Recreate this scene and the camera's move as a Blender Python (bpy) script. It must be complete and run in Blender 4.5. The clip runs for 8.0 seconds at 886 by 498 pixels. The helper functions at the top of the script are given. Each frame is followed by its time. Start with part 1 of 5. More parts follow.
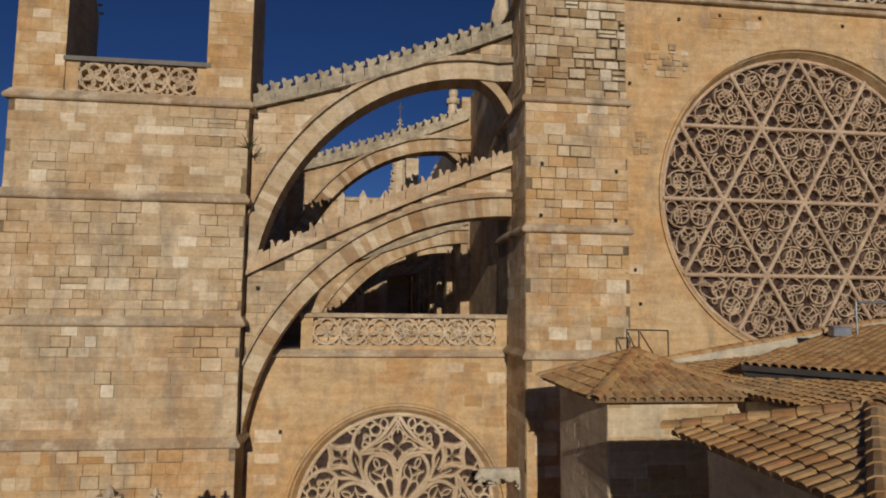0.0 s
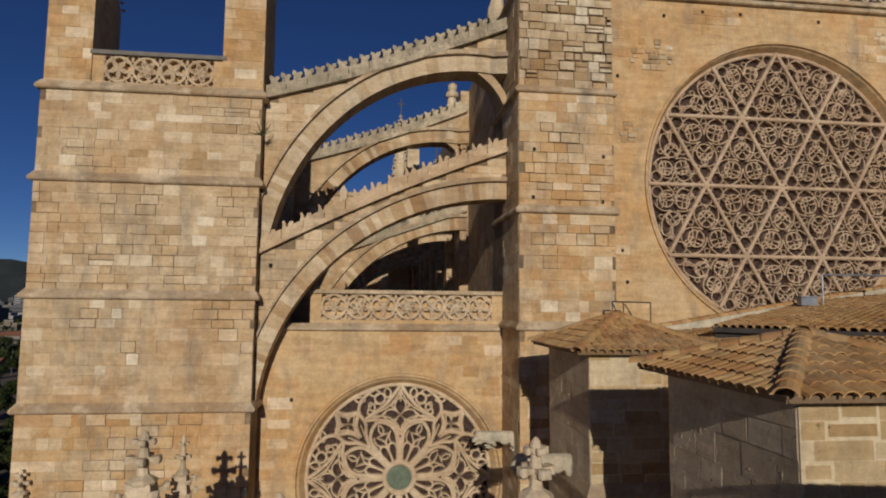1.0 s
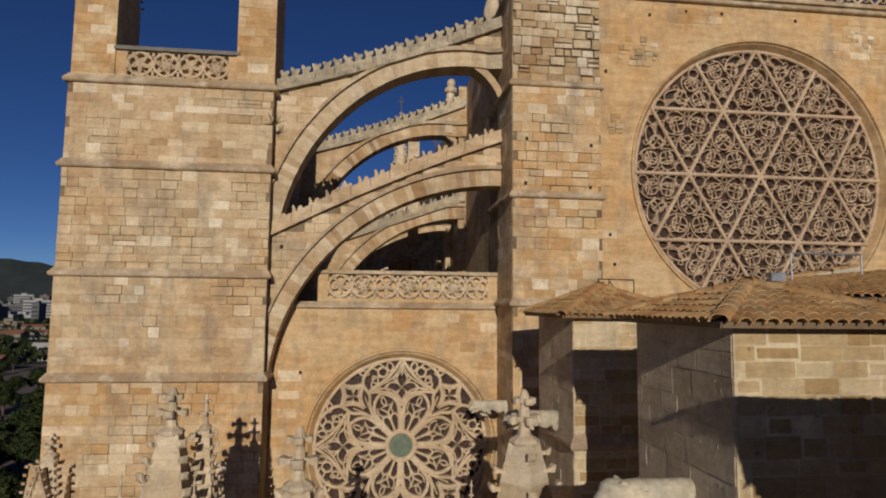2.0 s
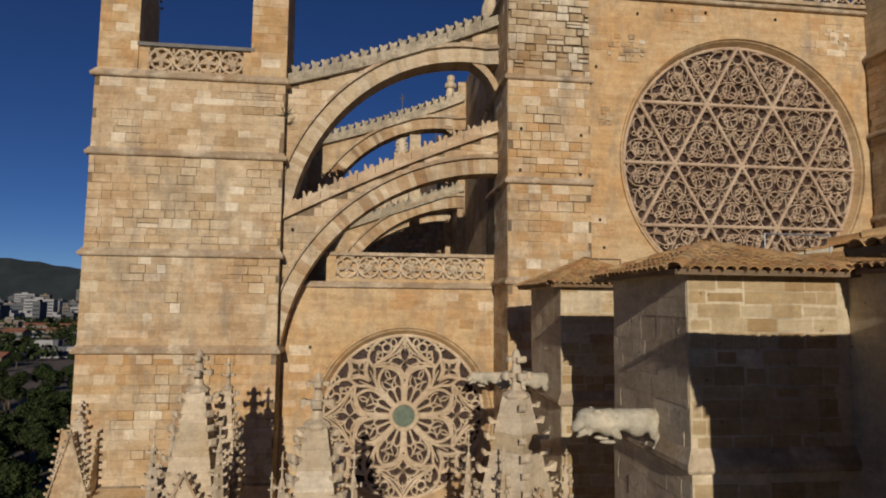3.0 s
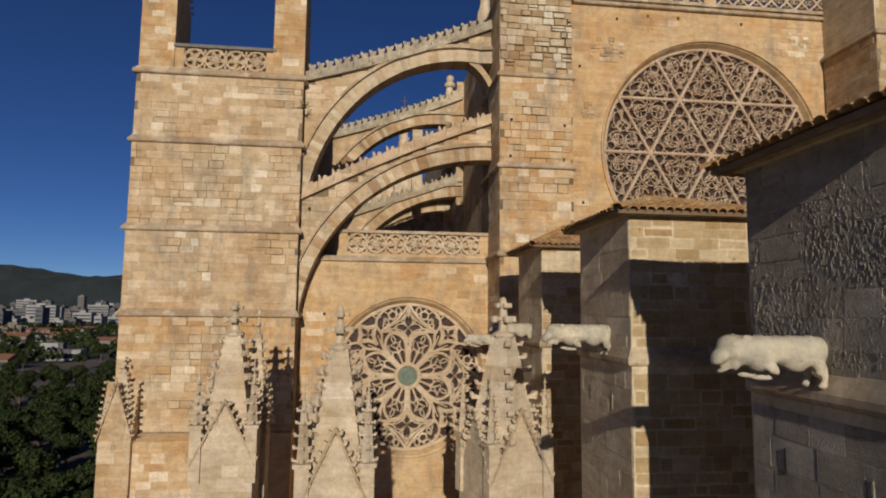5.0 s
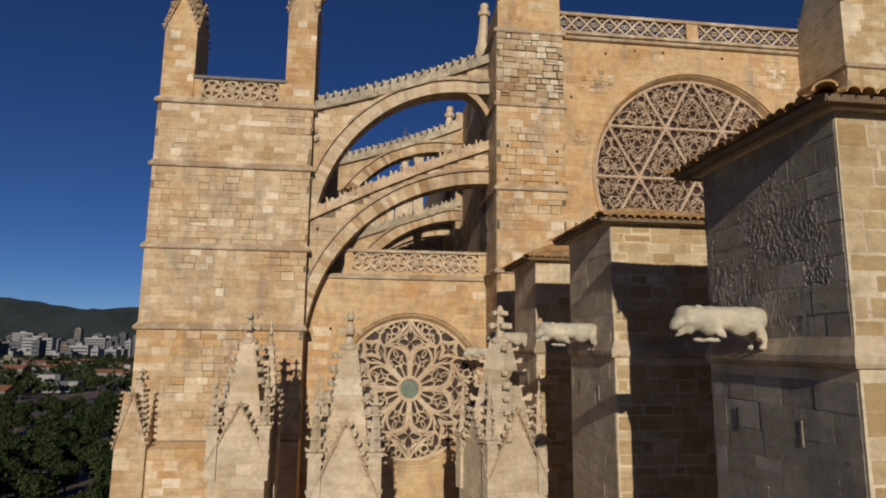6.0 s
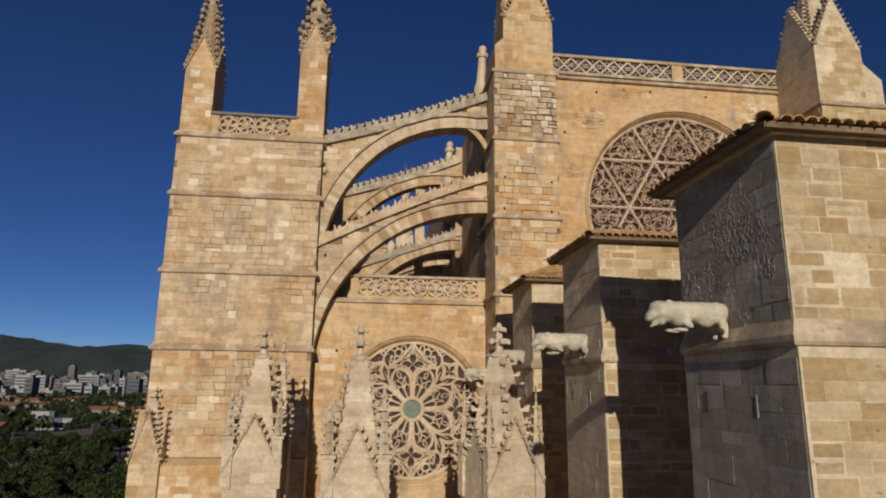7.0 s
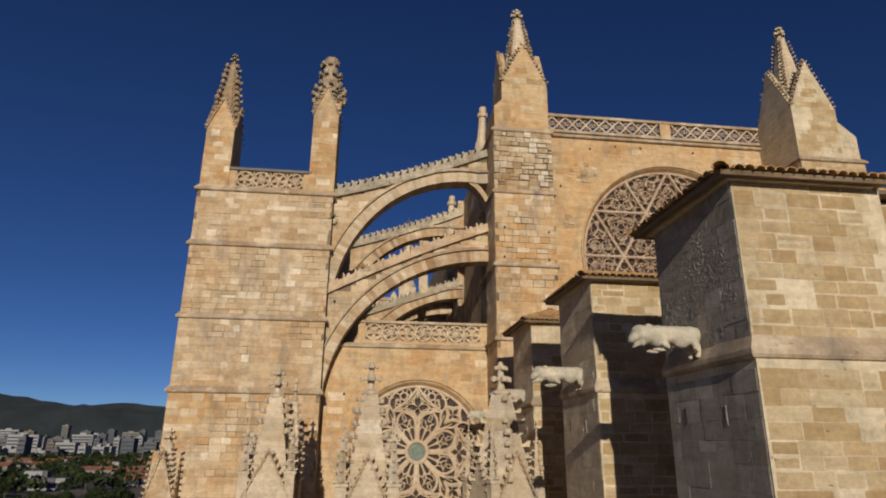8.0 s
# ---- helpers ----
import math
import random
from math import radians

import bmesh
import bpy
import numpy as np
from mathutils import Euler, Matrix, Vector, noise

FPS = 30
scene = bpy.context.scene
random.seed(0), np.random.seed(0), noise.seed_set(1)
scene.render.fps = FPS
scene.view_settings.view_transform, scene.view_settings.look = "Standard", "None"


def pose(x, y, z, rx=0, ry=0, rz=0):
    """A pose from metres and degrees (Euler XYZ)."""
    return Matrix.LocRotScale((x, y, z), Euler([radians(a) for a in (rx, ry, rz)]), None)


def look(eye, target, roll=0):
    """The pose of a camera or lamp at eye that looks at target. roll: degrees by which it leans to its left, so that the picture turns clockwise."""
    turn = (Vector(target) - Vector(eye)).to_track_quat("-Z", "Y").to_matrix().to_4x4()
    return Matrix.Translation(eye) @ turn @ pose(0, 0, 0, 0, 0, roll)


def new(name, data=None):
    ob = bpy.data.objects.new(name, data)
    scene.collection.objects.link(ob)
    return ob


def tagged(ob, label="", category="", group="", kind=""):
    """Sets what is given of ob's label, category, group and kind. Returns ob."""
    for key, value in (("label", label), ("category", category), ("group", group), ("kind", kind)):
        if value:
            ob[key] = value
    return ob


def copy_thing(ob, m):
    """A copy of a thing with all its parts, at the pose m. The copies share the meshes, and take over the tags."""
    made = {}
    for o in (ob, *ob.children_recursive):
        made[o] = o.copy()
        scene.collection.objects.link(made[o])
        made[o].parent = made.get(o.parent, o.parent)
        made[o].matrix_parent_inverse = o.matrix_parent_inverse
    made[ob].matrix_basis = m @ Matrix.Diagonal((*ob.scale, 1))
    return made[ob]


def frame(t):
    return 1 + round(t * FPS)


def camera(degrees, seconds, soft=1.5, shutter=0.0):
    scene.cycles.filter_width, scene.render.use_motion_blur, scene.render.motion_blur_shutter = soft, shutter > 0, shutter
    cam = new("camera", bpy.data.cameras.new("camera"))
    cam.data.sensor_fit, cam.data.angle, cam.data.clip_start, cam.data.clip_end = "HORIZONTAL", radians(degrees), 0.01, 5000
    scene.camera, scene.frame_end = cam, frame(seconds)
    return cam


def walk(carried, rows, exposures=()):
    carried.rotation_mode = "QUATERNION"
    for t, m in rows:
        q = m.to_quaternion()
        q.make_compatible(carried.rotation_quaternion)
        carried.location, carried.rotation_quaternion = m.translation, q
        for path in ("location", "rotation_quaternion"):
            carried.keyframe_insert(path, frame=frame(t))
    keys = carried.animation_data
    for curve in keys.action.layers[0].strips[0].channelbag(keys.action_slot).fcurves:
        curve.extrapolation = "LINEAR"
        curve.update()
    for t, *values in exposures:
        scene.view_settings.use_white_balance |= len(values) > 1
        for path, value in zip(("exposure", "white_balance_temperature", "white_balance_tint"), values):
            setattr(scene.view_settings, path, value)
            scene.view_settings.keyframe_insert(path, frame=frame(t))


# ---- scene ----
cam = camera(71.1, 8.0, soft=2.0)
METRES, EYE, TILT, LEAN, TURN = 16.0, 30.0, 0.0, 0.0, -6.8
ROWS = [
    (0.0, 0.0, 0.0, 0.0, -0.06, 5.3, -0.62),
    (0.5, 0.0008, -0.0488, -0.0285, -0.02, 5.32, -0.6),
    (1.0, 0.0024, -0.1044, -0.0598, -0.03, 5.29, -0.56),
    (1.5, 0.004, -0.1575, -0.0876, -0.09, 5.29, -0.58),
    (3.0, 0.0034, -0.331, -0.176, -0.12, 5.25, -0.6),
    (3.5, 0.0057, -0.3859, -0.2038, -0.1, 5.24, -0.61),
    (4.0, 0.0069, -0.4444, -0.2344, -0.07, 5.25, -0.6),
    (4.5, 0.008, -0.4966, -0.2631, -0.05, 5.26, -0.62),
    (6.0, 0.0033, -0.6591, -0.3568, -0.16, 8.94, -0.61),
    (6.5, -0.0029, -0.7115, -0.3858, -0.28, 10.35, -0.64),
    (7.0, -0.0098, -0.767, -0.4165, -0.38, 12.34, -0.6),
    (7.5, -0.0156, -0.8182, -0.4451, -0.32, 14.92, -0.52),
    (8.0, -0.0206, -0.8766, -0.4776, -0.29, 17.5, -0.5),
]
walk(cam, [(t, pose(0, 0, EYE, TILT, LEAN, TURN) @ pose(METRES * x, METRES * y, METRES * z, 90 + pitch, roll, yaw)) for t, x, y, z, yaw, pitch, roll in ROWS],
     exposures=[(0.0, -0.53), (1.5, -0.46), (3.5, -0.33), (4.5, -0.28), (8.0, -0.22)])
# world, sun and sky
LIGHT = Vector((0.08, 1.0, -0.3)).normalized()
sun = new("sun", bpy.data.lights.new("sun", "SUN"))
sun.data.energy, sun.data.angle, sun.data.color = 4.2, radians(0.5), (1.0, 0.9, 0.775)
sun.matrix_world = look((0, 0, 200), Vector((0, 0, 200)) + LIGHT)
world = bpy.data.worlds.new("sky")
scene.world = world
world.use_nodes = True
wn, wl = world.node_tree.nodes, world.node_tree.links
sky = wn.new("ShaderNodeTexSky")
sky.sky_type, sky.sun_disc = "NISHITA", False
sky.sun_elevation, sky.sun_rotation = radians(16.6), radians(180 - 5)
sky.altitude, sky.air_density, sky.dust_density, sky.ozone_density = 3200.0, 0.8, 0.0, 4.0
rich = wn.new("ShaderNodeHueSaturation")
rich.inputs["Saturation"].default_value, rich.inputs["Value"].default_value = 1.12, 1.15
rich.inputs["Hue"].default_value = 0.512
wl.new(sky.outputs["Color"], rich.inputs["Color"])
wl.new(rich.outputs["Color"], wn["Background"].inputs["Color"])
wn["Background"].inputs["Strength"].default_value = 0.05


# ---- materials ----
def shader(name):
    m = bpy.data.materials.new(name)
    m.use_nodes = True
    n, l = m.node_tree.nodes, m.node_tree.links
    return m, n, l, n["Principled BSDF"]


def noise_node(n, l, scale, detail=4.0, rough=0.55, where="Position", stretch=None):
    g = n.new("ShaderNodeNewGeometry")
    t = n.new("ShaderNodeTexNoise")
    t.inputs["Scale"].default_value, t.inputs["Detail"].default_value, t.inputs["Roughness"].default_value = scale, detail, rough
    if stretch:
        mp = n.new("ShaderNodeMapping")
        mp.inputs["Scale"].default_value = stretch
        l.new(g.outputs["Position"], mp.inputs["Vector"])
        l.new(mp.outputs["Vector"], t.inputs["Vector"])
    else:
        l.new(g.outputs["Position"], t.inputs["Vector"])
    return t.outputs["Fac"]


def ramp(n, l, fac, stops):
    r = n.new("ShaderNodeValToRGB")
    e = r.color_ramp.elements
    e[0].position, e[0].color = stops[0][0], (*stops[0][1], 1)
    e[1].position, e[1].color = stops[-1][0], (*stops[-1][1], 1)
    for p, c in stops[1:-1]:
        e.new(p).color = (*c, 1)
    l.new(fac, r.inputs["Fac"])
    return r.outputs["Color"]


def mixed(n, l, fac, a, b, mode="MIX"):
    m = n.new("ShaderNodeMix")
    m.data_type, m.blend_type = "RGBA", mode
    for value, socket in ((fac, m.inputs[0]), (a, m.inputs[6]), (b, m.inputs[7])):
        if isinstance(value, (int, float)):
            socket.default_value = value
        elif isinstance(value, tuple):
            socket.default_value = (*value, 1)
        else:
            l.new(value, socket)
    return m.outputs[2]


def bump(n, l, bsdf, height, strength, distance):
    b = n.new("ShaderNodeBump")
    b.inputs["Strength"].default_value, b.inputs["Distance"].default_value = strength, distance
    l.new(height, b.inputs["Height"])
    l.new(b.outputs["Normal"], bsdf.inputs["Normal"])


def stone(name, stops, blotch=(0.30, 0.17, 0.07), blotch_amount=0.6, vary="none", grey=(0.2, 0.18, 0.15), grey_amount=0.5, relief=0.5, pale=(0.68, 0.575, 0.415), pale_amount=0.65, rough=0.035, dirt_scale=0.9, pitting=0.6):
    """Weathered limestone: a tint for each piece, orange patina, grey lichen and fine pitting."""
    m, n, l, b = shader(name)
    if vary == "object":
        fac = n.new("ShaderNodeObjectInfo").outputs["Random"]
    elif vary == "island":
        fac = n.new("ShaderNodeNewGeometry").outputs["Random Per Island"]
    else:
        fac = noise_node(n, l, 0.55, 5)
    col = ramp(n, l, fac, stops)
    big = ramp(n, l, noise_node(n, l, 0.32, 6, 0.62), [(0.44, (0, 0, 0)), (0.68, (1, 1, 1))])
    amount = mixed(n, l, 1.0, big, (blotch_amount,) * 3, "MULTIPLY")
    col = mixed(n, l, amount, col, blotch)
    light = ramp(n, l, noise_node(n, l, 0.75, 7, 0.68), [(0.5, (0, 0, 0)), (0.6, (1, 1, 1))])
    amount = mixed(n, l, 1.0, light, (pale_amount * (0.45 if vary in ("object", "island") else 0.8),) * 3, "MULTIPLY")
    col = mixed(n, l, amount, col, pale)
    dirt = ramp(n, l, noise_node(n, l, dirt_scale, 8, 0.7, stretch=(1, 1, 0.35)), [(0.5, (0, 0, 0)), (0.66, (1, 1, 1))])
    amount = mixed(n, l, 1.0, dirt, (grey_amount,) * 3, "MULTIPLY")
    col = mixed(n, l, amount, col, grey)
    fine = noise_node(n, l, 9.0, 8, 0.7)
    col = mixed(n, l, 0.45, col, ramp(n, l, fine, [(0.3, (0.68, 0.65, 0.61)), (0.62, (1.2, 1.2, 1.2))]), "MULTIPLY")
    bed = noise_node(n, l, 1.6, 6, 0.65, stretch=(0.45, 0.45, 3.2))
    col = mixed(n, l, 0.6, col, ramp(n, l, bed, [(0.32, (0.84, 0.78, 0.7)), (0.48, (1.02, 1.02, 1.02)), (0.68, (1.24, 1.23, 1.21))]), "MULTIPLY")
    holes = noise_node(n, l, 5.0, 3, 0.5, stretch=(1.0, 1.0, 1.6))
    col = mixed(n, l, pitting, col, ramp(n, l, holes, [(0.26, (0.3, 0.25, 0.2)), (0.3, (1.0, 1.0, 1.0))]), "MULTIPLY")
    mid = noise_node(n, l, 2.2, 7, 0.66)
    col = mixed(n, l, 0.55, col, ramp(n, l, mid, [(0.3, (0.72, 0.69, 0.64)), (0.52, (1.0, 1.0, 1.0)), (0.72, (1.16, 1.15, 1.13))]), "MULTIPLY")
    l.new(col, b.inputs["Base Color"])
    b.inputs["Roughness"].default_value = 0.9
    b.inputs["Specular IOR Level"].default_value = 0.2
    pits = mixed(n, l, 0.5, noise_node(n, l, 26.0, 6, 0.7), noise_node(n, l, 4.0, 8, 0.65))
    pits = mixed(n, l, pitting, pits, ramp(n, l, holes, [(0.25, (0.1, 0.1, 0.1)), (0.31, (1.0, 1.0, 1.0))]), "MULTIPLY")
    bump(n, l, b, pits, relief, rough)
    return m


TAN = [(0.0, (0.37, 0.26, 0.14)), (0.08, (0.45, 0.335, 0.2)), (0.45, (0.51, 0.395, 0.25)), (0.6, (0.48, 0.35, 0.205)), (0.82, (0.56, 0.44, 0.285)), (0.95, (0.63, 0.53, 0.375)), (1.0, (0.71, 0.62, 0.47))]
OCHRE = [(0.0, (0.41, 0.25, 0.11)), (0.35, (0.50, 0.34, 0.175)), (0.65, (0.54, 0.395, 0.225)), (0.82, (0.47, 0.285, 0.135)), (0.92, (0.62, 0.49, 0.33)), (1.0, (0.72, 0.62, 0.46))]
PALE = [(0.0, (0.46, 0.36, 0.23)), (0.5, (0.55, 0.45, 0.31)), (1.0, (0.64, 0.54, 0.39))]
GREYISH = [(0.0, (0.41, 0.33, 0.22)), (0.5, (0.50, 0.415, 0.30)), (1.0, (0.62, 0.54, 0.42))]
CHAPEL = [(0.0, (0.37, 0.25, 0.12)), (0.3, (0.43, 0.315, 0.165)), (0.75, (0.48, 0.37, 0.215)), (1.0, (0.55, 0.455, 0.295))]
CLAY = [(0.0, (0.38, 0.20, 0.08)), (0.4, (0.50, 0.30, 0.125)), (0.75, (0.56, 0.365, 0.165)), (1.0, (0.42, 0.20, 0.08))]
M_BLOCK = stone("limestone_block", TAN, vary="object", blotch=(0.42, 0.24, 0.10))
M_BLOCKS = stone("limestone_blocks", TAN, vary="island", blotch=(0.42, 0.24, 0.10))
M_RUBBLE = stone("rubble_block", [(0.0, (0.34, 0.24, 0.13)), (0.35, (0.46, 0.35, 0.21)), (0.65, (0.56, 0.46, 0.31)), (1.0, (0.70, 0.63, 0.49))], vary="object", grey_amount=0.6, relief=0.9, rough=0.06)
M_WALL = stone("limestone_wall", [(0.3, (0.42, 0.29, 0.16)), (0.7, (0.52, 0.39, 0.24))])
M_JOINT = stone("open_joint_mortar", [(0.3, (0.1, 0.073, 0.045)), (0.7, (0.25, 0.185, 0.11))], blotch_amount=0.2, grey_amount=0.3, pale_amount=0.2)
M_OCHRE = stone("ochre_limestone_wall", OCHRE, blotch=(0.50, 0.28, 0.11), blotch_amount=0.65, pale=(0.59, 0.46, 0.29), pale_amount=0.4)
M_OCHRE_BLOCK = stone("ochre_limestone_block", OCHRE, blotch=(0.48, 0.27, 0.11), vary="object", pale=(0.62, 0.52, 0.36), pale_amount=0.8)
M_TRIM = stone("weathered_moulding", [(0.3, (0.34, 0.26, 0.17)), (0.7, (0.47, 0.37, 0.25))], grey_amount=0.6)
M_PALE = stone("pale_carved_limestone", PALE, blotch=(0.5, 0.36, 0.2), blotch_amount=0.4, grey_amount=0.35)
M_TRACERY = stone("tracery_limestone", [(0.3, (0.50, 0.39, 0.26)), (0.7, (0.60, 0.48, 0.335))], pitting=0.0, grey_amount=0.25, blotch_amount=0.3)
M_ROSE = stone("great_rose_limestone", [(0.3, (0.43, 0.315, 0.215)), (0.7, (0.52, 0.39, 0.275))], blotch=(0.38, 0.24, 0.15), grey_amount=0.25, blotch_amount=0.25, pitting=0.0, pale_amount=0.35)
M_SPIRE = stone("lichen_dark_spire", [(0.0, (0.28, 0.22, 0.15)), (0.5, (0.38, 0.30, 0.20)), (1.0, (0.47, 0.38, 0.26))], vary="object", grey=(0.13, 0.12, 0.10), grey_amount=0.7, pale_amount=0.2, relief=0.9, rough=0.06, dirt_scale=2.0)
M_GREY = stone("grey_pinnacle_limestone", GREYISH, blotch=(0.5, 0.37, 0.2), blotch_amount=0.4, grey=(0.34, 0.31, 0.26), grey_amount=0.45, relief=0.7, rough=0.04, pitting=0.25, dirt_scale=1.8)
M_GREY_BLOCK = stone("grey_pinnacle_block", GREYISH, blotch=(0.48, 0.34, 0.17), blotch_amount=0.5, grey=(0.34, 0.31, 0.26), grey_amount=0.45, relief=0.7, rough=0.04, pitting=0.25, vary="object", dirt_scale=1.8)
M_VOUSSOIR = stone("voussoir_limestone", [(0.0, (0.27, 0.165, 0.085)), (0.2, (0.40, 0.27, 0.15)), (0.4, (0.47, 0.345, 0.205)), (0.75, (0.50, 0.39, 0.25)), (1.0, (0.60, 0.50, 0.35))], vary="object", blotch_amount=0.3)
M_VOUSSOIR_PALE = stone("pale_voussoir_limestone", [(0.0, (0.42, 0.31, 0.185)), (0.5, (0.50, 0.395, 0.255)), (1.0, (0.57, 0.47, 0.33))], vary="object", blotch_amount=0.25)
M_VOUSSOIRS = stone("voussoir_rings", [(0.0, (0.27, 0.165, 0.085)), (0.35, (0.45, 0.315, 0.18)), (0.75, (0.50, 0.38, 0.24)), (1.0, (0.60, 0.50, 0.35))], vary="island", blotch_amount=0.3)
M_COPING = stone("lichen_coping", [(0.3, (0.30, 0.265, 0.195)), (0.7, (0.48, 0.42, 0.31))], blotch_amount=0.25, grey=(0.14, 0.138, 0.12), grey_amount=0.85, relief=1.0, rough=0.07, dirt_scale=2.6)
M_SAND_COPING = stone("sand_coping", [(0.3, (0.47, 0.34, 0.21)), (0.7, (0.58, 0.45, 0.30))], blotch=(0.42, 0.26, 0.13), blotch_amount=0.4, grey_amount=0.45, relief=0.9, rough=0.06, dirt_scale=2.2)
M_CHAPEL = stone("chapel_limestone", [(0.3, (0.52, 0.435, 0.285)), (0.7, (0.59, 0.50, 0.345))], blotch=(0.42, 0.29, 0.16), grey_amount=0.4, blotch_amount=0.35)
M_CHAPEL_BLOCK = stone("chapel_limestone_block", CHAPEL, vary="object", blotch=(0.46, 0.3, 0.15), blotch_amount=0.3, grey=(0.3, 0.23, 0.14), grey_amount=0.3, pale=(0.58, 0.48, 0.32), pale_amount=0.4, relief=0.9, rough=0.06, dirt_scale=1.6)
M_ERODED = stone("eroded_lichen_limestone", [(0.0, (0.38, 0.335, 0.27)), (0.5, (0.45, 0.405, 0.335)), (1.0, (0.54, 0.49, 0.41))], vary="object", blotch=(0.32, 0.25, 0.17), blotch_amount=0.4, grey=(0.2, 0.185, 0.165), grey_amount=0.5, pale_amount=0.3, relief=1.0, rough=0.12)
M_FLANK = stone("pale_flank_limestone", [(0.0, (0.46, 0.38, 0.27)), (0.5, (0.55, 0.46, 0.335)), (1.0, (0.63, 0.545, 0.41))], vary="object", blotch=(0.42, 0.31, 0.19), blotch_amount=0.4, grey=(0.26, 0.23, 0.19), grey_amount=0.35, relief=1.0, rough=0.08)
M_SCULPT = stone("sculpted_white_limestone", [(0.3, (0.41, 0.38, 0.29)), (0.7, (0.51, 0.47, 0.37))], blotch_amount=0.15, grey_amount=0.45, relief=0.8)
M_TILE = stone("clay_roof_tile", CLAY, vary="object", blotch=(0.34, 0.24, 0.12), grey=(0.14, 0.12, 0.09), grey_amount=0.5, pale_amount=0.25, dirt_scale=2.0)
M_TILES = stone("clay_roof_tiles", CLAY, vary="island", blotch=(0.34, 0.24, 0.12), grey=(0.14, 0.12, 0.09), grey_amount=0.5, pale_amount=0.25, dirt_scale=2.0)
M_MORTAR = stone("roof_mortar", [(0.3, (0.16, 0.11, 0.07)), (0.7, (0.22, 0.16, 0.1))], pale_amount=0.1)


def plain(name, color, rough=0.8, metal=0.0, spread=0.25, scale=3.0):
    m, n, l, b = shader(name)
    lo, hi = tuple(c * (1 - spread) for c in color), tuple(min(1, c * (1 + spread)) for c in color)
    l.new(ramp(n, l, noise_node(n, l, scale, 5), [(0.3, lo), (0.7, hi)]), b.inputs["Base Color"])
    b.inputs["Roughness"].default_value, b.inputs["Metallic"].default_value = rough, metal
    return m


M_IRON = plain("dark_iron", (0.05, 0.045, 0.04), 0.6, 0.6)
M_STEEL = plain("weathered_steel", (0.28, 0.3, 0.33), 0.5, 0.7)
M_LEAD = plain("dark_flashing", (0.06, 0.055, 0.05), 0.6)
M_SLATE = plain("grey_capping", (0.16, 0.145, 0.125), 0.8)
M_GLASS = plain("leaded_glass", (0.055, 0.034, 0.027), 0.45, 0.0, 0.6, 6.0)
M_GLASS.node_tree.nodes["Principled BSDF"].inputs["Specular IOR Level"].default_value = 0.12
M_BOSS_GLASS = plain("green_glass", (0.13, 0.17, 0.12), 0.3, 0.0, 0.3, 5.0)
M_DARK = plain("shaded_opening", (0.02, 0.018, 0.015), 0.9)
M_BUSH = plain("dry_bush", (0.10, 0.09, 0.04), 0.9)

# ---- building helpers ----
ORIGIN = {}


def thing(name, label, category, loc=(0, 0, 0), group="", kind=""):
    ob = new(name)
    ob.empty_display_size = 0.2
    ob.location = loc
    ORIGIN[ob.name] = Matrix.Translation(loc)
    return tagged(ob, label, category, group, kind)


def mesh_of(bm, material, name):
    bmesh.ops.recalc_face_normals(bm, faces=bm.faces)
    me = bpy.data.meshes.new(name)
    bm.to_mesh(me)
    bm.free()
    me.materials.append(material)
    return me


def adopt(ob, parent):
    ob.parent = parent
    if parent.name in ORIGIN:
        ob.matrix_parent_inverse = ORIGIN[parent.name].inverted()
    return ob


def part(name, bm, material, parent=None, label=""):
    ob = new(name, mesh_of(bm, material, name))
    if parent:
        adopt(ob, parent)
    return tagged(ob, label)


def piece(name, me, m, parent):
    ob = new(name, me)
    adopt(ob, parent)
    ob.matrix_basis = m
    return ob


def box(bm, x0, x1, y0, y1, z0, z1):
    v = [bm.verts.new((x, y, z)) for x in (x0, x1) for y in (y0, y1) for z in (z0, z1)]
    for f in ((0, 1, 3, 2), (4, 6, 7, 5), (0, 4, 5, 1), (2, 3, 7, 6), (0, 2, 6, 4), (1, 5, 7, 3)):
        bm.faces.new([v[i] for i in f])


def prism(bm, pts, axis, a, b):
    """A polygon pushed from a to b along an axis; pts are (y, z), (x, z) or (x, y)."""
    put = {"x": lambda p, s: (s, p[0], p[1]), "y": lambda p, s: (p[0], s, p[1]), "z": lambda p, s: (p[0], p[1], s)}[axis]
    lo, hi = [bm.verts.new(put(p, a)) for p in pts], [bm.verts.new(put(p, b)) for p in pts]
    k = len(pts)
    for i in range(k):
        bm.faces.new((lo[i], lo[(i + 1) % k], hi[(i + 1) % k], hi[i]))
    bm.faces.new(lo)
    bm.faces.new(hi[::-1])


def strip(bm, lower, upper, y0, y1):
    """A solid between two lines of (x, z) of one length, from y0 to y1."""
    rows = [[bm.verts.new((x, y, z)) for x, z in line] for line, y in ((lower, y0), (upper, y0), (upper, y1), (lower, y1))]
    k = len(lower)
    for i in range(k - 1):
        for r in range(4):
            bm.faces.new((rows[r][i], rows[r][i + 1], rows[(r + 1) % 4][i + 1], rows[(r + 1) % 4][i]))
    bm.faces.new([r[0] for r in rows])
    bm.faces.new([r[-1] for r in rows][::-1])


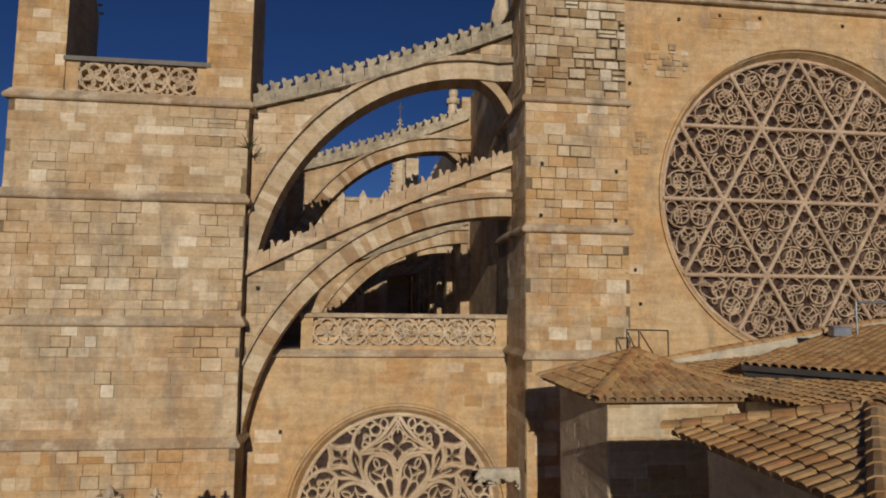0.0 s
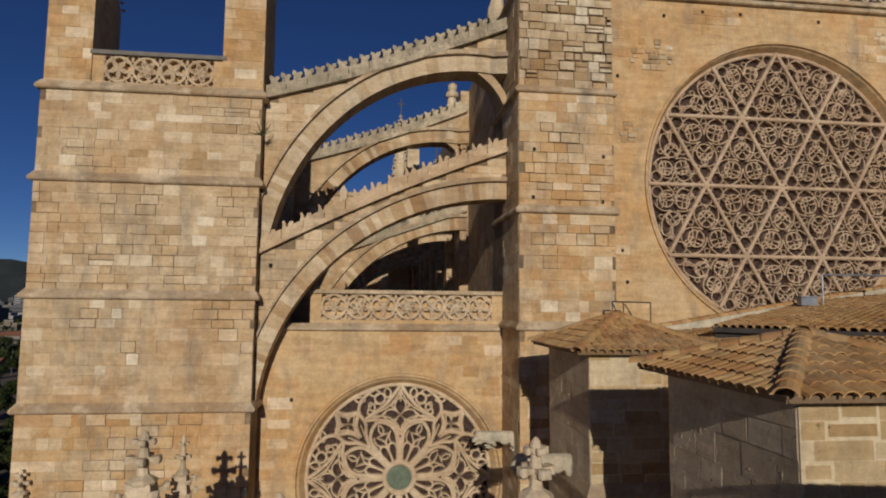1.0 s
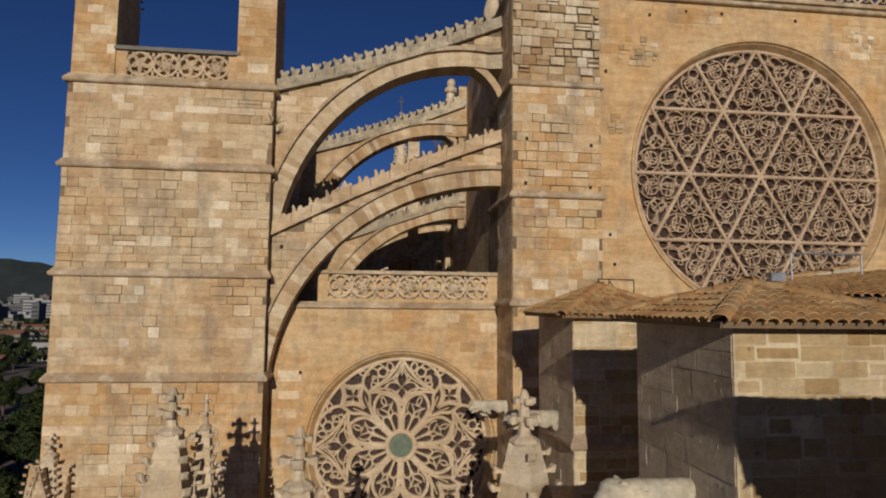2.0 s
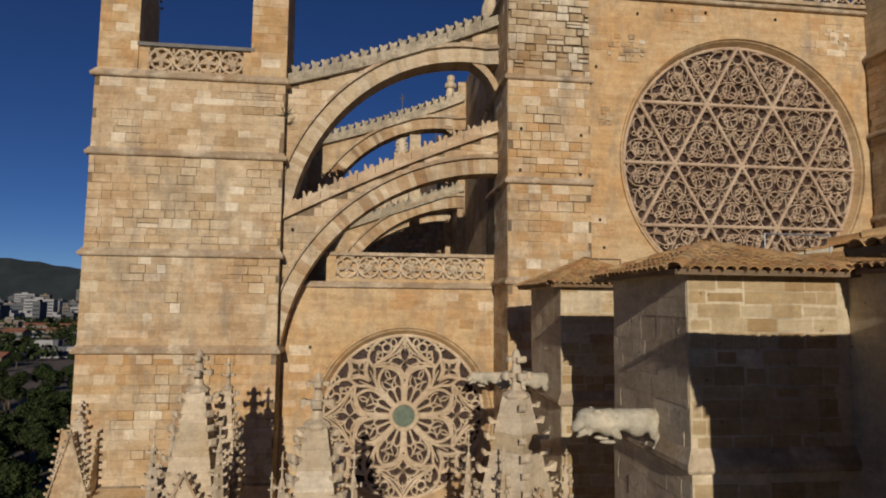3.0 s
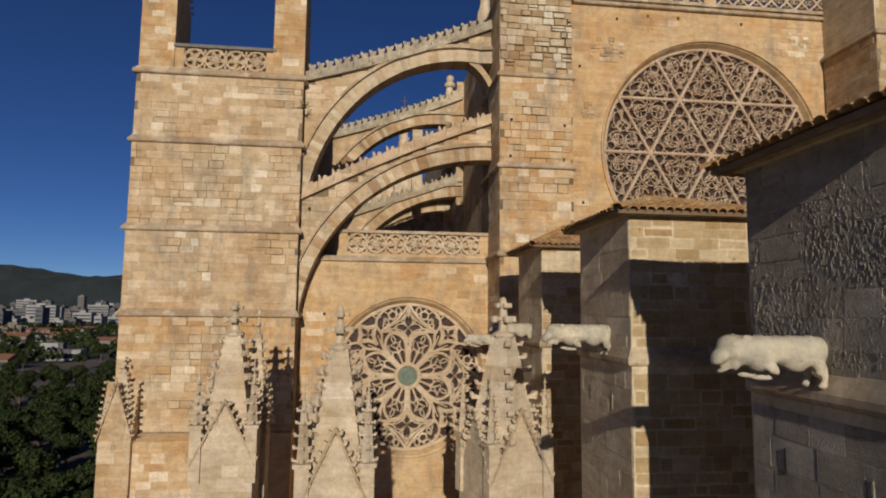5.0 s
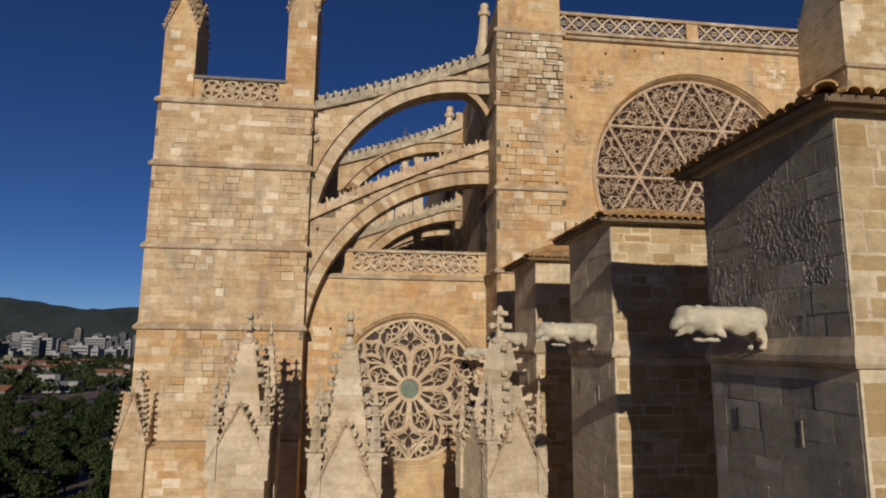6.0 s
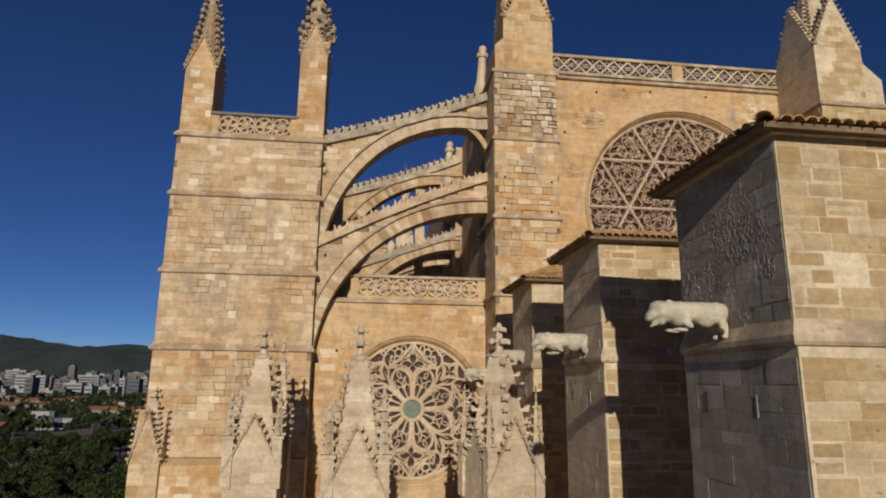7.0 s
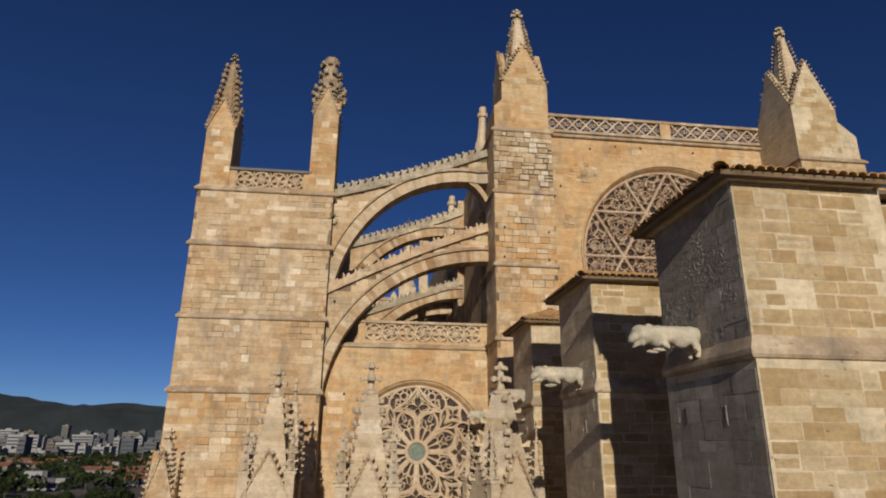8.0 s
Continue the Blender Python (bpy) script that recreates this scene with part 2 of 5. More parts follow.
def rib(bm, pts, w, y0, y1, closed=False):
    """A chamfered bar along (x, z) points; its face at y0, its back at y1."""
    c, k = w * 0.28, len(pts)
    sect = ((-w / 2, y1), (-w / 2, y0 + c), (-w / 2 + c, y0), (w / 2 - c, y0), (w / 2, y0 + c), (w / 2, y1))
    rings = []
    for i, (x, z) in enumerate(pts):
        a = pts[i - 1] if (i or closed) else pts[i]
        b = pts[(i + 1) % k] if (i < k - 1 or closed) else pts[i]
        dx, dz = b[0] - a[0], b[1] - a[1]
        q = math.hypot(dx, dz) or 1.0
        nx, nz = -dz / q, dx / q
        rings.append([bm.verts.new((x + nx * s, y, z + nz * s)) for s, y in sect])
    for i in range(k if closed else k - 1):
        a, b = rings[i], rings[(i + 1) % k]
        for j in range(5):
            bm.faces.new((a[j], a[j + 1], b[j + 1], b[j]))
    if not closed:
        bm.faces.new(rings[0])
        bm.faces.new(rings[-1][::-1])


def circle(cx, cz, r, k=20, a0=0.0, a1=360.0):
    full = abs(a1 - a0) >= 360
    return [(cx + r * math.cos(radians(a0 + (a1 - a0) * i / (k if full else k - 1))), cz + r * math.sin(radians(a0 + (a1 - a0) * i / (k if full else k - 1)))) for i in range(k)]


def ellipse(cx, cz, a, b, t0, t1, k):
    return [(cx + a * math.cos(radians(t0 + (t1 - t0) * i / (k - 1))), cz + b * math.sin(radians(t0 + (t1 - t0) * i / (k - 1)))) for i in range(k)]


def course(parent, x0, x1, y0, y1, z, proj=0.16, h=0.3, sides="fl", name="string_course"):
    """A weathered string course round the front (f), the left (l) and the right (r) of a block: sloped top, dripping nose."""
    bm = bmesh.new()
    lo = [(x0, y0), (x1, y0), (x1, y1), (x0, y1)]
    rings = []
    for p, dz in ((0.0, -h * 0.45), (proj * 0.75, -h * 0.35), (proj, -h * 0.2), (proj, 0.02), (0.0, h * 0.75)):
        l, r, f = p if "l" in sides else 0, p if "r" in sides else 0, p if "f" in sides else 0
        rings.append([bm.verts.new(c) for c in ((x0 - l, y1, z + dz), (x0 - l, y0 - f, z + dz), (x1 + r, y0 - f, z + dz), (x1 + r, y1, z + dz))])
    for a, b in zip(rings, rings[1:]):
        for i in range(4):
            bm.faces.new((a[i], a[(i + 1) % 4], b[(i + 1) % 4], b[i]))
    bm.faces.new(rings[0])
    bm.faces.new(rings[-1][::-1])
    return part(name, bm, M_TRIM, parent)


def block_mesh(seed, material):
    """A dressed stone with chamfered, slightly uneven arrises, one unit in size, its face at -y."""
    rnd = random.Random(seed)
    bm = bmesh.new()
    j = lambda s: rnd.uniform(-s, s)
    back = [bm.verts.new((x, 0.0, z)) for x, z in ((-0.5, -0.5), (0.5, -0.5), (0.5, 0.5), (-0.5, 0.5))]
    mid = [bm.verts.new((x + j(0.006), -0.7, z + j(0.008))) for x, z in ((-0.5, -0.5), (0.5, -0.5), (0.5, 0.5), (-0.5, 0.5))]
    face = [bm.verts.new((x + j(0.007), -1.0 + j(0.1), z + j(0.014))) for x, z in ((-0.488, -0.475), (0.488, -0.475), (0.488, 0.475), (-0.488, 0.475))]
    for a, b in ((back, mid), (mid, face)):
        for i in range(4):
            bm.faces.new((a[i], a[(i + 1) % 4], b[(i + 1) % 4], b[i]))
    bm.faces.new(face)
    return mesh_of(bm, material, "stone_block")


def ashlar(parent, u0, u1, z0, z1, plane, facing, kinds, seed, high=0.4, long=(0.5, 1.0), gap=0.018, proud=0.03, keep=None, most=300, joined=None, name="stone_block", smooth=None, split=0.03):
    """Courses of dressed stones on a wall. facing: -y or -x; keep(u, z, du) says where there are stones, smooth(u, z, du) where the joints are tight."""
    rnd = random.Random(seed)
    rows = max(1, round((z1 - z0) / high))
    heights = [rnd.uniform(0.8, 1.25) for _ in range(rows)]
    scale = (z1 - z0) / sum(heights)
    spots = []
    z = z0
    for r in range(rows):
        h = heights[r] * scale
        u = u0 - rnd.uniform(0, 0.4)
        while u < u1 - 0.05:
            du = rnd.uniform(*long)
            a, b = max(u, u0), min(u + du, u1)
            c = (a + b) / 2
            if b - a > 0.22 and (keep is None or keep(c, z + h / 2, b - a)):
                tight = smooth is not None and smooth(c, z + h / 2, b - a)
                g = 0.002 if tight else gap * rnd.choice((0.12, 0.2, 0.35, 0.7, 1.2, 1.9))
                d = proud * (rnd.uniform(0.5, 0.65) if tight else rnd.uniform(0.4, 1.25))
                if not tight and du > (0.7 if split < 0.1 else 0.4) and rnd.random() < split:
                    # two thin stones in one course
                    for q in (0.25, 0.75):
                        spots.append((c, z + h * q, b - a - g, h / 2 - g, d * rnd.uniform(0.8, 1.1), rnd.randrange(len(kinds))))
                else:
                    spots.append((c, z + h / 2 + (0 if tight else rnd.uniform(-0.004, 0.004)), b - a - g, h - g, d, rnd.randrange(len(kinds))))
            u += du
        z += h
    spots.sort(key=lambda s: -s[1])
    verts, faces = [], []
    for i, (u, z, du, dz, d, k) in enumerate(spots):
        if facing == "-y":
            m = Matrix(((du, 0, 0, u), (0, d, 0, plane), (0, 0, dz, z), (0, 0, 0, 1)))
        else:
            m = Matrix(((0, d, 0, plane), (-du, 0, 0, u), (0, 0, dz, z), (0, 0, 0, 1)))
        if i < most:
            piece(name, kinds[k], m, parent)
        else:
            n0 = len(verts)
            verts += [tuple(m @ v.co) for v in kinds[k].vertices]
            faces += [tuple(n0 + j for j in p.vertices) for p in kinds[k].polygons]
    if verts:
        me = bpy.data.meshes.new("ashlar_infill")
        me.from_pydata(verts, [], faces)
        me.materials.append(joined or M_BLOCKS)
        tagged(adopt(new("ashlar_infill", me), parent), "joined courses of limestone blocks", kind="stuff")


BLOCKS = [block_mesh(i, M_BLOCK) for i in range(6)]
OCHRE_BLOCKS = [block_mesh(10 + i, M_OCHRE_BLOCK) for i in range(5)]
RUBBLE_BLOCKS = [block_mesh(50 + i, M_RUBBLE) for i in range(6)]
GREY_BLOCKS = [block_mesh(70 + i, M_GREY_BLOCK) for i in range(4)]
ERODED_BLOCKS = [block_mesh(30 + i, M_ERODED) for i in range(5)]
PALE_FLANK_BLOCKS = [block_mesh(40 + i, M_FLANK) for i in range(4)]
CHAPEL_BLOCKS = [block_mesh(20 + i, M_CHAPEL_BLOCK) for i in range(5)]


def patchy(scale, level, seed):
    return lambda u, z, du: noise.noise((u * scale + seed, z * scale, seed * 3.7)) > level


# ---- ground ----
def build_ground():
    bm = bmesh.new()
    bmesh.ops.create_circle(bm, cap_ends=True, segments=64, radius=4600)
    m, n, l, b = shader("town_ground")
    col = ramp(n, l, noise_node(n, l, 0.02, 8, 0.65), [(0.35, (0.03, 0.035, 0.02)), (0.5, (0.11, 0.085, 0.065)), (0.65, (0.18, 0.13, 0.1))])
    l.new(col, b.inputs["Base Color"])
    b.inputs["Roughness"].default_value = 0.95
    tagged(part("ground", bm, m), "dry earth and paving that runs out to the hills", "ground", kind="structure")


build_ground()


# ---- cathedral ----
def roundel(bm, cx, cz, r, y0, y1, foils=5, w=0.09):
    """A carved ring with foils inside."""
    rib(bm, circle(cx, cz, r, 24), w, y0, y1, True)
    for i in range(foils):
        a = 2 * math.pi * i / foils + 0.3
        rib(bm, circle(cx + r * 0.52 * math.cos(a), cz + r * 0.52 * math.sin(a), r * 0.44, 12), w * 0.6, y0 + 0.02, y1, True)
        rib(bm, [(cx, cz), (cx + r * 0.9 * math.cos(a + math.pi / foils), cz + r * 0.9 * math.sin(a + math.pi / foils))], w * 0.5, y0 + 0.03, y1)


def carved_balustrade(parent, x0, x1, y, z0, z1, count, cap=0.16, depth=0.5, capping=None):
    """A parapet with a row of blind roundels between a plinth and a cap."""
    bm = bmesh.new()
    box(bm, x0, x1, y + 0.3, y + depth, z0, z1 - cap)
    box(bm, x0, x1, y + 0.02, y + 0.31, z0, z0 + 0.16)
    box(bm, x0, x0 + 0.45, y + 0.02, y + 0.31, z0 + 0.16, z1 - cap)
    box(bm, x1 - 0.45, x1, y + 0.02, y + 0.31, z0 + 0.16, z1 - cap)
    part("parapet", bm, M_OCHRE, parent)
    bm = bmesh.new()
    box(bm, x0 - 0.05, x1 + 0.05, y - 0.1, y + depth + 0.08, z1 - cap, z1)
    part("coping", bm, capping or M_TRIM, parent, "grey weathered coping stone")
    step = (x1 - x0 - 0.9) / count
    r = min(step / 2, (z1 - z0 - cap - 0.16) / 2)
    for i in range(count):
        bm = bmesh.new()
        roundel(bm, x0 + 0.45 + step * (i + 0.5), (z0 + 0.16 + z1 - cap) / 2, r * 0.97, y + 0.02, y + 0.31, 5 + i % 2)
        part("roundel", bm, M_TRACERY, parent)
        for s in (-1, 1):
            for q in (-1, 1):
                bm = bmesh.new()
                rib(bm, circle(x0 + 0.45 + step * (i + 0.5) + s * r * 0.8, (z0 + 0.16 + z1 - cap) / 2 + q * r * 0.8, r * 0.26, 10), 0.06, y + 0.04, y + 0.31, True)
                part("corner_ring", bm, M_TRACERY, parent)


CROCKET = {}


def crocket_mesh(material):
    if material.name not in CROCKET:
        bm = bmesh.new()
        rings = []
        for x, z, r in ((-0.7, -0.2, 0.34), (0.05, -0.12, 0.34), (0.26, -0.04, 0.42), (0.46, 0.06, 0.62), (0.78, 0.12, 0.66), (0.98, 0.2, 0.34)):
            rings.append([bm.verts.new((x + 0.15 * r * math.cos((q + 0.5) * math.pi / 2), 1.15 * r * math.sin((q + 0.5) * math.pi / 2), z + r * math.cos((q + 0.5) * math.pi / 2))) for q in range(4)])
        for a, b in zip(rings, rings[1:]):
            for q in range(4):
                bm.faces.new((a[q], a[(q + 1) % 4], b[(q + 1) % 4], b[q]))
        bm.faces.new(rings[0])
        bm.faces.new(rings[-1])
        CROCKET[material.name] = mesh_of(bm, material, "crocket")
    return CROCKET[material.name]


def finial(bm, cx, cy, z, high, wide):
    """A cross-shaped leaf finial: moulded collar, stem, two whorls of four leaves and a bud."""
    def lathe(profile, k=8):
        rings = [[bm.verts.new((cx + wide * r * math.cos(2 * math.pi * (i + 0.5) / k), cy + wide * r * math.sin(2 * math.pi * (i + 0.5) / k), z + high * h)) for i in range(k)] for r, h in profile]
        for a, b in zip(rings, rings[1:]):
            for i in range(k):
                bm.faces.new((a[i], a[(i + 1) % k], b[(i + 1) % k], b[i]))
        bm.faces.new(rings[0][::-1])
        bm.faces.new(rings[-1])
    lathe(((0.28, -0.1), (0.5, -0.03), (0.56, 0.02), (0.5, 0.07), (0.24, 0.15), (0.19, 0.3), (0.23, 0.42), (0.2, 0.58), (0.15, 0.7), (0.2, 0.84), (0.13, 0.95), (0.05, 1.0)))
    for h, arm, t in ((0.46, 0.6, 0.2), (0.8, 0.4, 0.15)):
        for q in range(4):
            d = Vector((math.cos(math.pi * q / 2), math.sin(math.pi * q / 2), 0)) * wide
            e = Vector((-d.y, d.x, 0))
            o = Vector((cx, cy, z + high * h))
            rings = []
            for f, w, lo, hi in ((0.1, 0.7, -0.5, 0.4), (0.55, 0.8, -0.45, 0.3), (0.8, 1.1, -0.8, 0.55), (1.0, 0.9, -0.95, 0.5), (1.08, 0.5, -0.5, 0.25)):
                up = Vector((0, 0, wide))
                rings.append([bm.verts.new(o + d * arm * f + e * t * w * sx + up * t * sz) for sx, sz in ((-1, lo), (1, lo), (1, hi), (-1, hi))])
            for a, b in zip(rings, rings[1:]):
                for i in range(4):
                    bm.faces.new((a[i], a[(i + 1) % 4], b[(i + 1) % 4], b[i]))
            bm.faces.new(rings[0][::-1])
            bm.faces.new(rings[-1])


def spire(parent, cx, cy, z0, z1, half, material, crockets=9, size=0.16, twist=0.0, edges=4, flare=0.0, knobs=None, crown=0.16, sides=8, spin=0.0):
    """A crocketed spire: tapering courses, a leaf finial on a collar, and leaf knobs up its arrises."""
    k, body = sides, 1 - crown
    twist, knob_turn = twist + spin, math.pi / 4 + spin
    n = max(3, round((z1 - z0) * body / 0.52))
    for s in range(n):
        bm = bmesh.new()
        rings = []
        for e, inset in ((0.0, 0.012), (0.03, 0.0), (0.97, 0.0), (1.0, 0.012)):
            f = body * (s + e) / n
            r = half * ((1 - f) * 0.86 + 0.1) * (1 + flare * (1 - f) ** 3) * (1 + 0.012 * ((s * 7) % 3 - 1)) - inset
            rings.append([bm.verts.new((cx + r * math.cos(twist + 2 * math.pi * (i + 0.5) / k), cy + r * math.sin(twist + 2 * math.pi * (i + 0.5) / k), z0 + (z1 - z0) * f)) for i in range(k)])
        for a, b in zip(rings, rings[1:]):
            for i in range(k):
                bm.faces.new((a[i], a[(i + 1) % k], b[(i + 1) % k], b[i]))
        bm.faces.new(rings[0][::-1])
        bm.faces.new(rings[-1])
        part("spire_course", bm, M_GREY_BLOCK if material is M_GREY else material, parent)
    bm = bmesh.new()
    finial(bm, cx, cy, z0 + (z1 - z0) * body, (z1 - z0) * crown, max(0.5 * half, half * (0.86 * crown + 0.1) * (1.75 if sides == 8 else 1.75)))
    part("finial", bm, material, parent)
    me = crocket_mesh(knobs or material)
    rnd = random.Random(int(cx * 100 + z1 * 10))
    for e in range(edges):
        a = knob_turn + math.pi * 2 * e / edges
        for i in range(crockets):
            f = 0.03 + (body - 0.08) * i / (crockets - 1)
            r = half * ((1 - f) * 0.86 + 0.1) * (1 + flare * (1 - f) ** 3) + size * 0.25
            if rnd.random() < 0.95:
                piece("crocket", me, Matrix.Translation((cx + r * math.cos(a), cy + r * math.sin(a), z0 + (z1 - z0) * f)) @ Matrix.Rotation(a + rnd.uniform(-0.25, 0.25), 4, "Z") @ Matrix.Scale(size * (1.1 - 0.3 * f) * rnd.uniform(0.8, 1.15), 4), parent)


def gabled_shaft(parent, x0, x1, y0, y1, z0, z1, z2, material, size=0.13):
    """A square shaft with a steep gable on each side and crockets up the gables."""
    cx, cy = (x0 + x1) / 2, (y0 + y1) / 2
    bm = bmesh.new()
    box(bm, x0, x1, y0, y1, z0, z1)
    part("shaft", bm, material, parent)
    bm = bmesh.new()
    prism(bm, [(x0, z1), (x1, z1), (cx, z2)], "y", y0, y1)
    part("gable", bm, material, parent)
    bm = bmesh.new()
    prism(bm, [(y0 + 0.003, z1), (y1 - 0.003, z1), (cy, z2 - 0.003)], "x", x0, x1)
    part("side_gable", bm, material, parent)
    bm = bmesh.new()
    for s in (-1, 1):
        end = cx + s * (x1 - x0) * 0.54
        strip(bm, [(end, z1 - 0.06), (cx, z2 - 0.02)], [(end, z1 + 0.1), (cx, z2 + 0.16)], y0 - 0.13, y0 - 0.03)
    part("gable_moulding", bm, M_TRIM, parent)
    me = crocket_mesh(material)
    n = max(4, round((z2 - z1) / 0.28))
    for i in range(n):
        f = (i + 0.5) / n
        for s in (-1, 1):
            piece("crocket", me, Matrix.Translation((cx + s * (1 - f) * ((x1 - x0) / 2 + 0.1), y0 - 0.05, z1 + (z2 - z1) * f + 0.1)) @ Matrix.Rotation(0 if s > 0 else math.pi, 4, "Z") @ Matrix.Scale(size, 4), parent)
            piece("crocket", me, Matrix.Translation((cx + s * ((x1 - x0) / 2 + 0.05), cy + (1 - f) * ((y1 - y0) / 2 + 0.08), z1 + (z2 - z1) * f + 0.1)) @ Matrix.Rotation(math.pi / 2, 4, "Z") @ Matrix.Scale(size, 4), parent)
            piece("crocket", me, Matrix.Translation((cx + s * ((x1 - x0) / 2 + 0.05), cy - (1 - f) * ((y1 - y0) / 2 + 0.08), z1 + (z2 - z1) * f + 0.1)) @ Matrix.Rotation(-math.pi / 2, 4, "Z") @ Matrix.Scale(size, 4), parent)


# flank buttress tower with its two turrets
TX0, TX1, TY0, TY1 = -12.75, -4.5, 23.0, 25.6


def build_tower():
    t = thing("buttress_tower", "golden limestone buttress tower with worn ashlar and two turrets", "buttress", (-8.6, 24.3, 0))
    stages = [(37.3, 33.75, 0.0), (33.75, 29.32, 0.05), (29.32, 25.12, 0.11), (25.12, 19.4, 0.16)]
    for i, (top, low, out) in enumerate(stages):
        bm = bmesh.new()
        box(bm, TX0 - out * 0.4, TX1, TY0 - out * 0.3, TY1, low, top)
        w = part("wall_stage", bm, M_JOINT, t)
        ashlar(w, TX0 - out * 0.4, TX1, low + 0.12, top - 0.14, TY0 - out * 0.3, "-y", BLOCKS if i < 3 else OCHRE_BLOCKS + BLOCKS[:2], 40 + i, 0.385, (0.38, 0.95), smooth=patchy(0.3, (0.12, 0.1, -0.22, -0.08)[i], 3.1 + i), most=100, gap=0.022, proud=0.032)
        course(t, TX0 - out * 0.4, TX1, TY0 - out * 0.3, TY1, top, 0.17, 0.34, "flr")
    bm = bmesh.new()
    prism(bm, [(TX0 - 0.1, 0), (TX1, 0), (TX1, 19.4), (TX0 - 0.1, 19.4)], "y", TY0 - 0.12, TY1)
    prism(bm, [(TY0 - 0.75, 0), (TY0 - 0.13, 0), (TY0 - 0.13, 19.45), (TY0 - 0.75, 19.2)], "x", TX0 - 0.3, -6.8)
    foot = part("tower_foot", bm, M_OCHRE, t)
    ashlar(foot, -11.6, -6.85, 15.0, 19.15, TY0 - 0.75, "-y", OCHRE_BLOCKS, 48, 0.4, (0.45, 0.95), smooth=patchy(0.4, -0.15, 9.0), gap=0.012, proud=0.014, most=40)
    carved_balustrade(t, -11.0, -6.0, TY0 + 0.1, 37.45, 38.85, 4, capping=M_SLATE)
    for x0, x1, broken in ((-12.7, -11.0, False), (-6.1, -4.5, True)):
        z1, z2, tip = (41.4, 43.6, 47.9) if not broken else (42.9, 45.1, 49.0)
        gabled_shaft(t, x0, x1, TY0 + 0.05, TY1 - 0.1, 37.3, z1, z2, M_OCHRE)
        ashlar(t, x0, x1, 37.65, z1, TY0 + 0.05, "-y", OCHRE_BLOCKS, 61 + int(x1), 0.4, (0.45, 0.95), smooth=patchy(0.6, -0.05, x0), gap=0.016, proud=0.02)
        if not broken:
            spire(t, (x0 + x1) / 2, (TY0 + TY1) / 2, z1 + 0.7, tip, 0.95, M_SPIRE, 11, 0.3)
        else:
            bm = bmesh.new()
            cx, cy = (x0 + x1) / 2, (TY0 + TY1) / 2
            rings = [[bm.verts.new((cx + r * math.cos(math.pi * (i + 0.5) / 4), cy + r * math.sin(math.pi * (i + 0.5) / 4), z)) for i in range(8)] for r, z in ((0.75, z1 + 0.9), (0.62, 45.3), (0.5, 46.9), (0.44, 48.0))]
            for a, b in zip(rings, rings[1:]):
                for i in range(8):
                    bm.faces.new((a[i], a[(i + 1) % 8], b[(i + 1) % 8], b[i]))
            bm.faces.new(rings[-1])
            bm.faces.new(rings[0][::-1])
            part("broken_spire", bm, M_SPIRE, t, "spire stump with its tip broken off")
            for i in range(46):
                a = math.pi / 4 * i + 0.3 * (i // 8)
                z = (44.6, 45.0, 45.35, 45.7, 46.6, 47.4)[i // 8]
                r = (0.85, 0.95, 0.9, 0.75, 0.55, 0.48)[i // 8]
                piece("crocket", crocket_mesh(M_SPIRE), Matrix.Translation((cx + r * math.cos(a), cy + r * math.sin(a), z)) @ Matrix.Rotation(a, 4, "Z") @ Matrix.Scale(0.3, 4), t)
    return t


# flying buttress: two arches, spandrels, stepped copings
FY0, FY1 = 23.55, 24.75


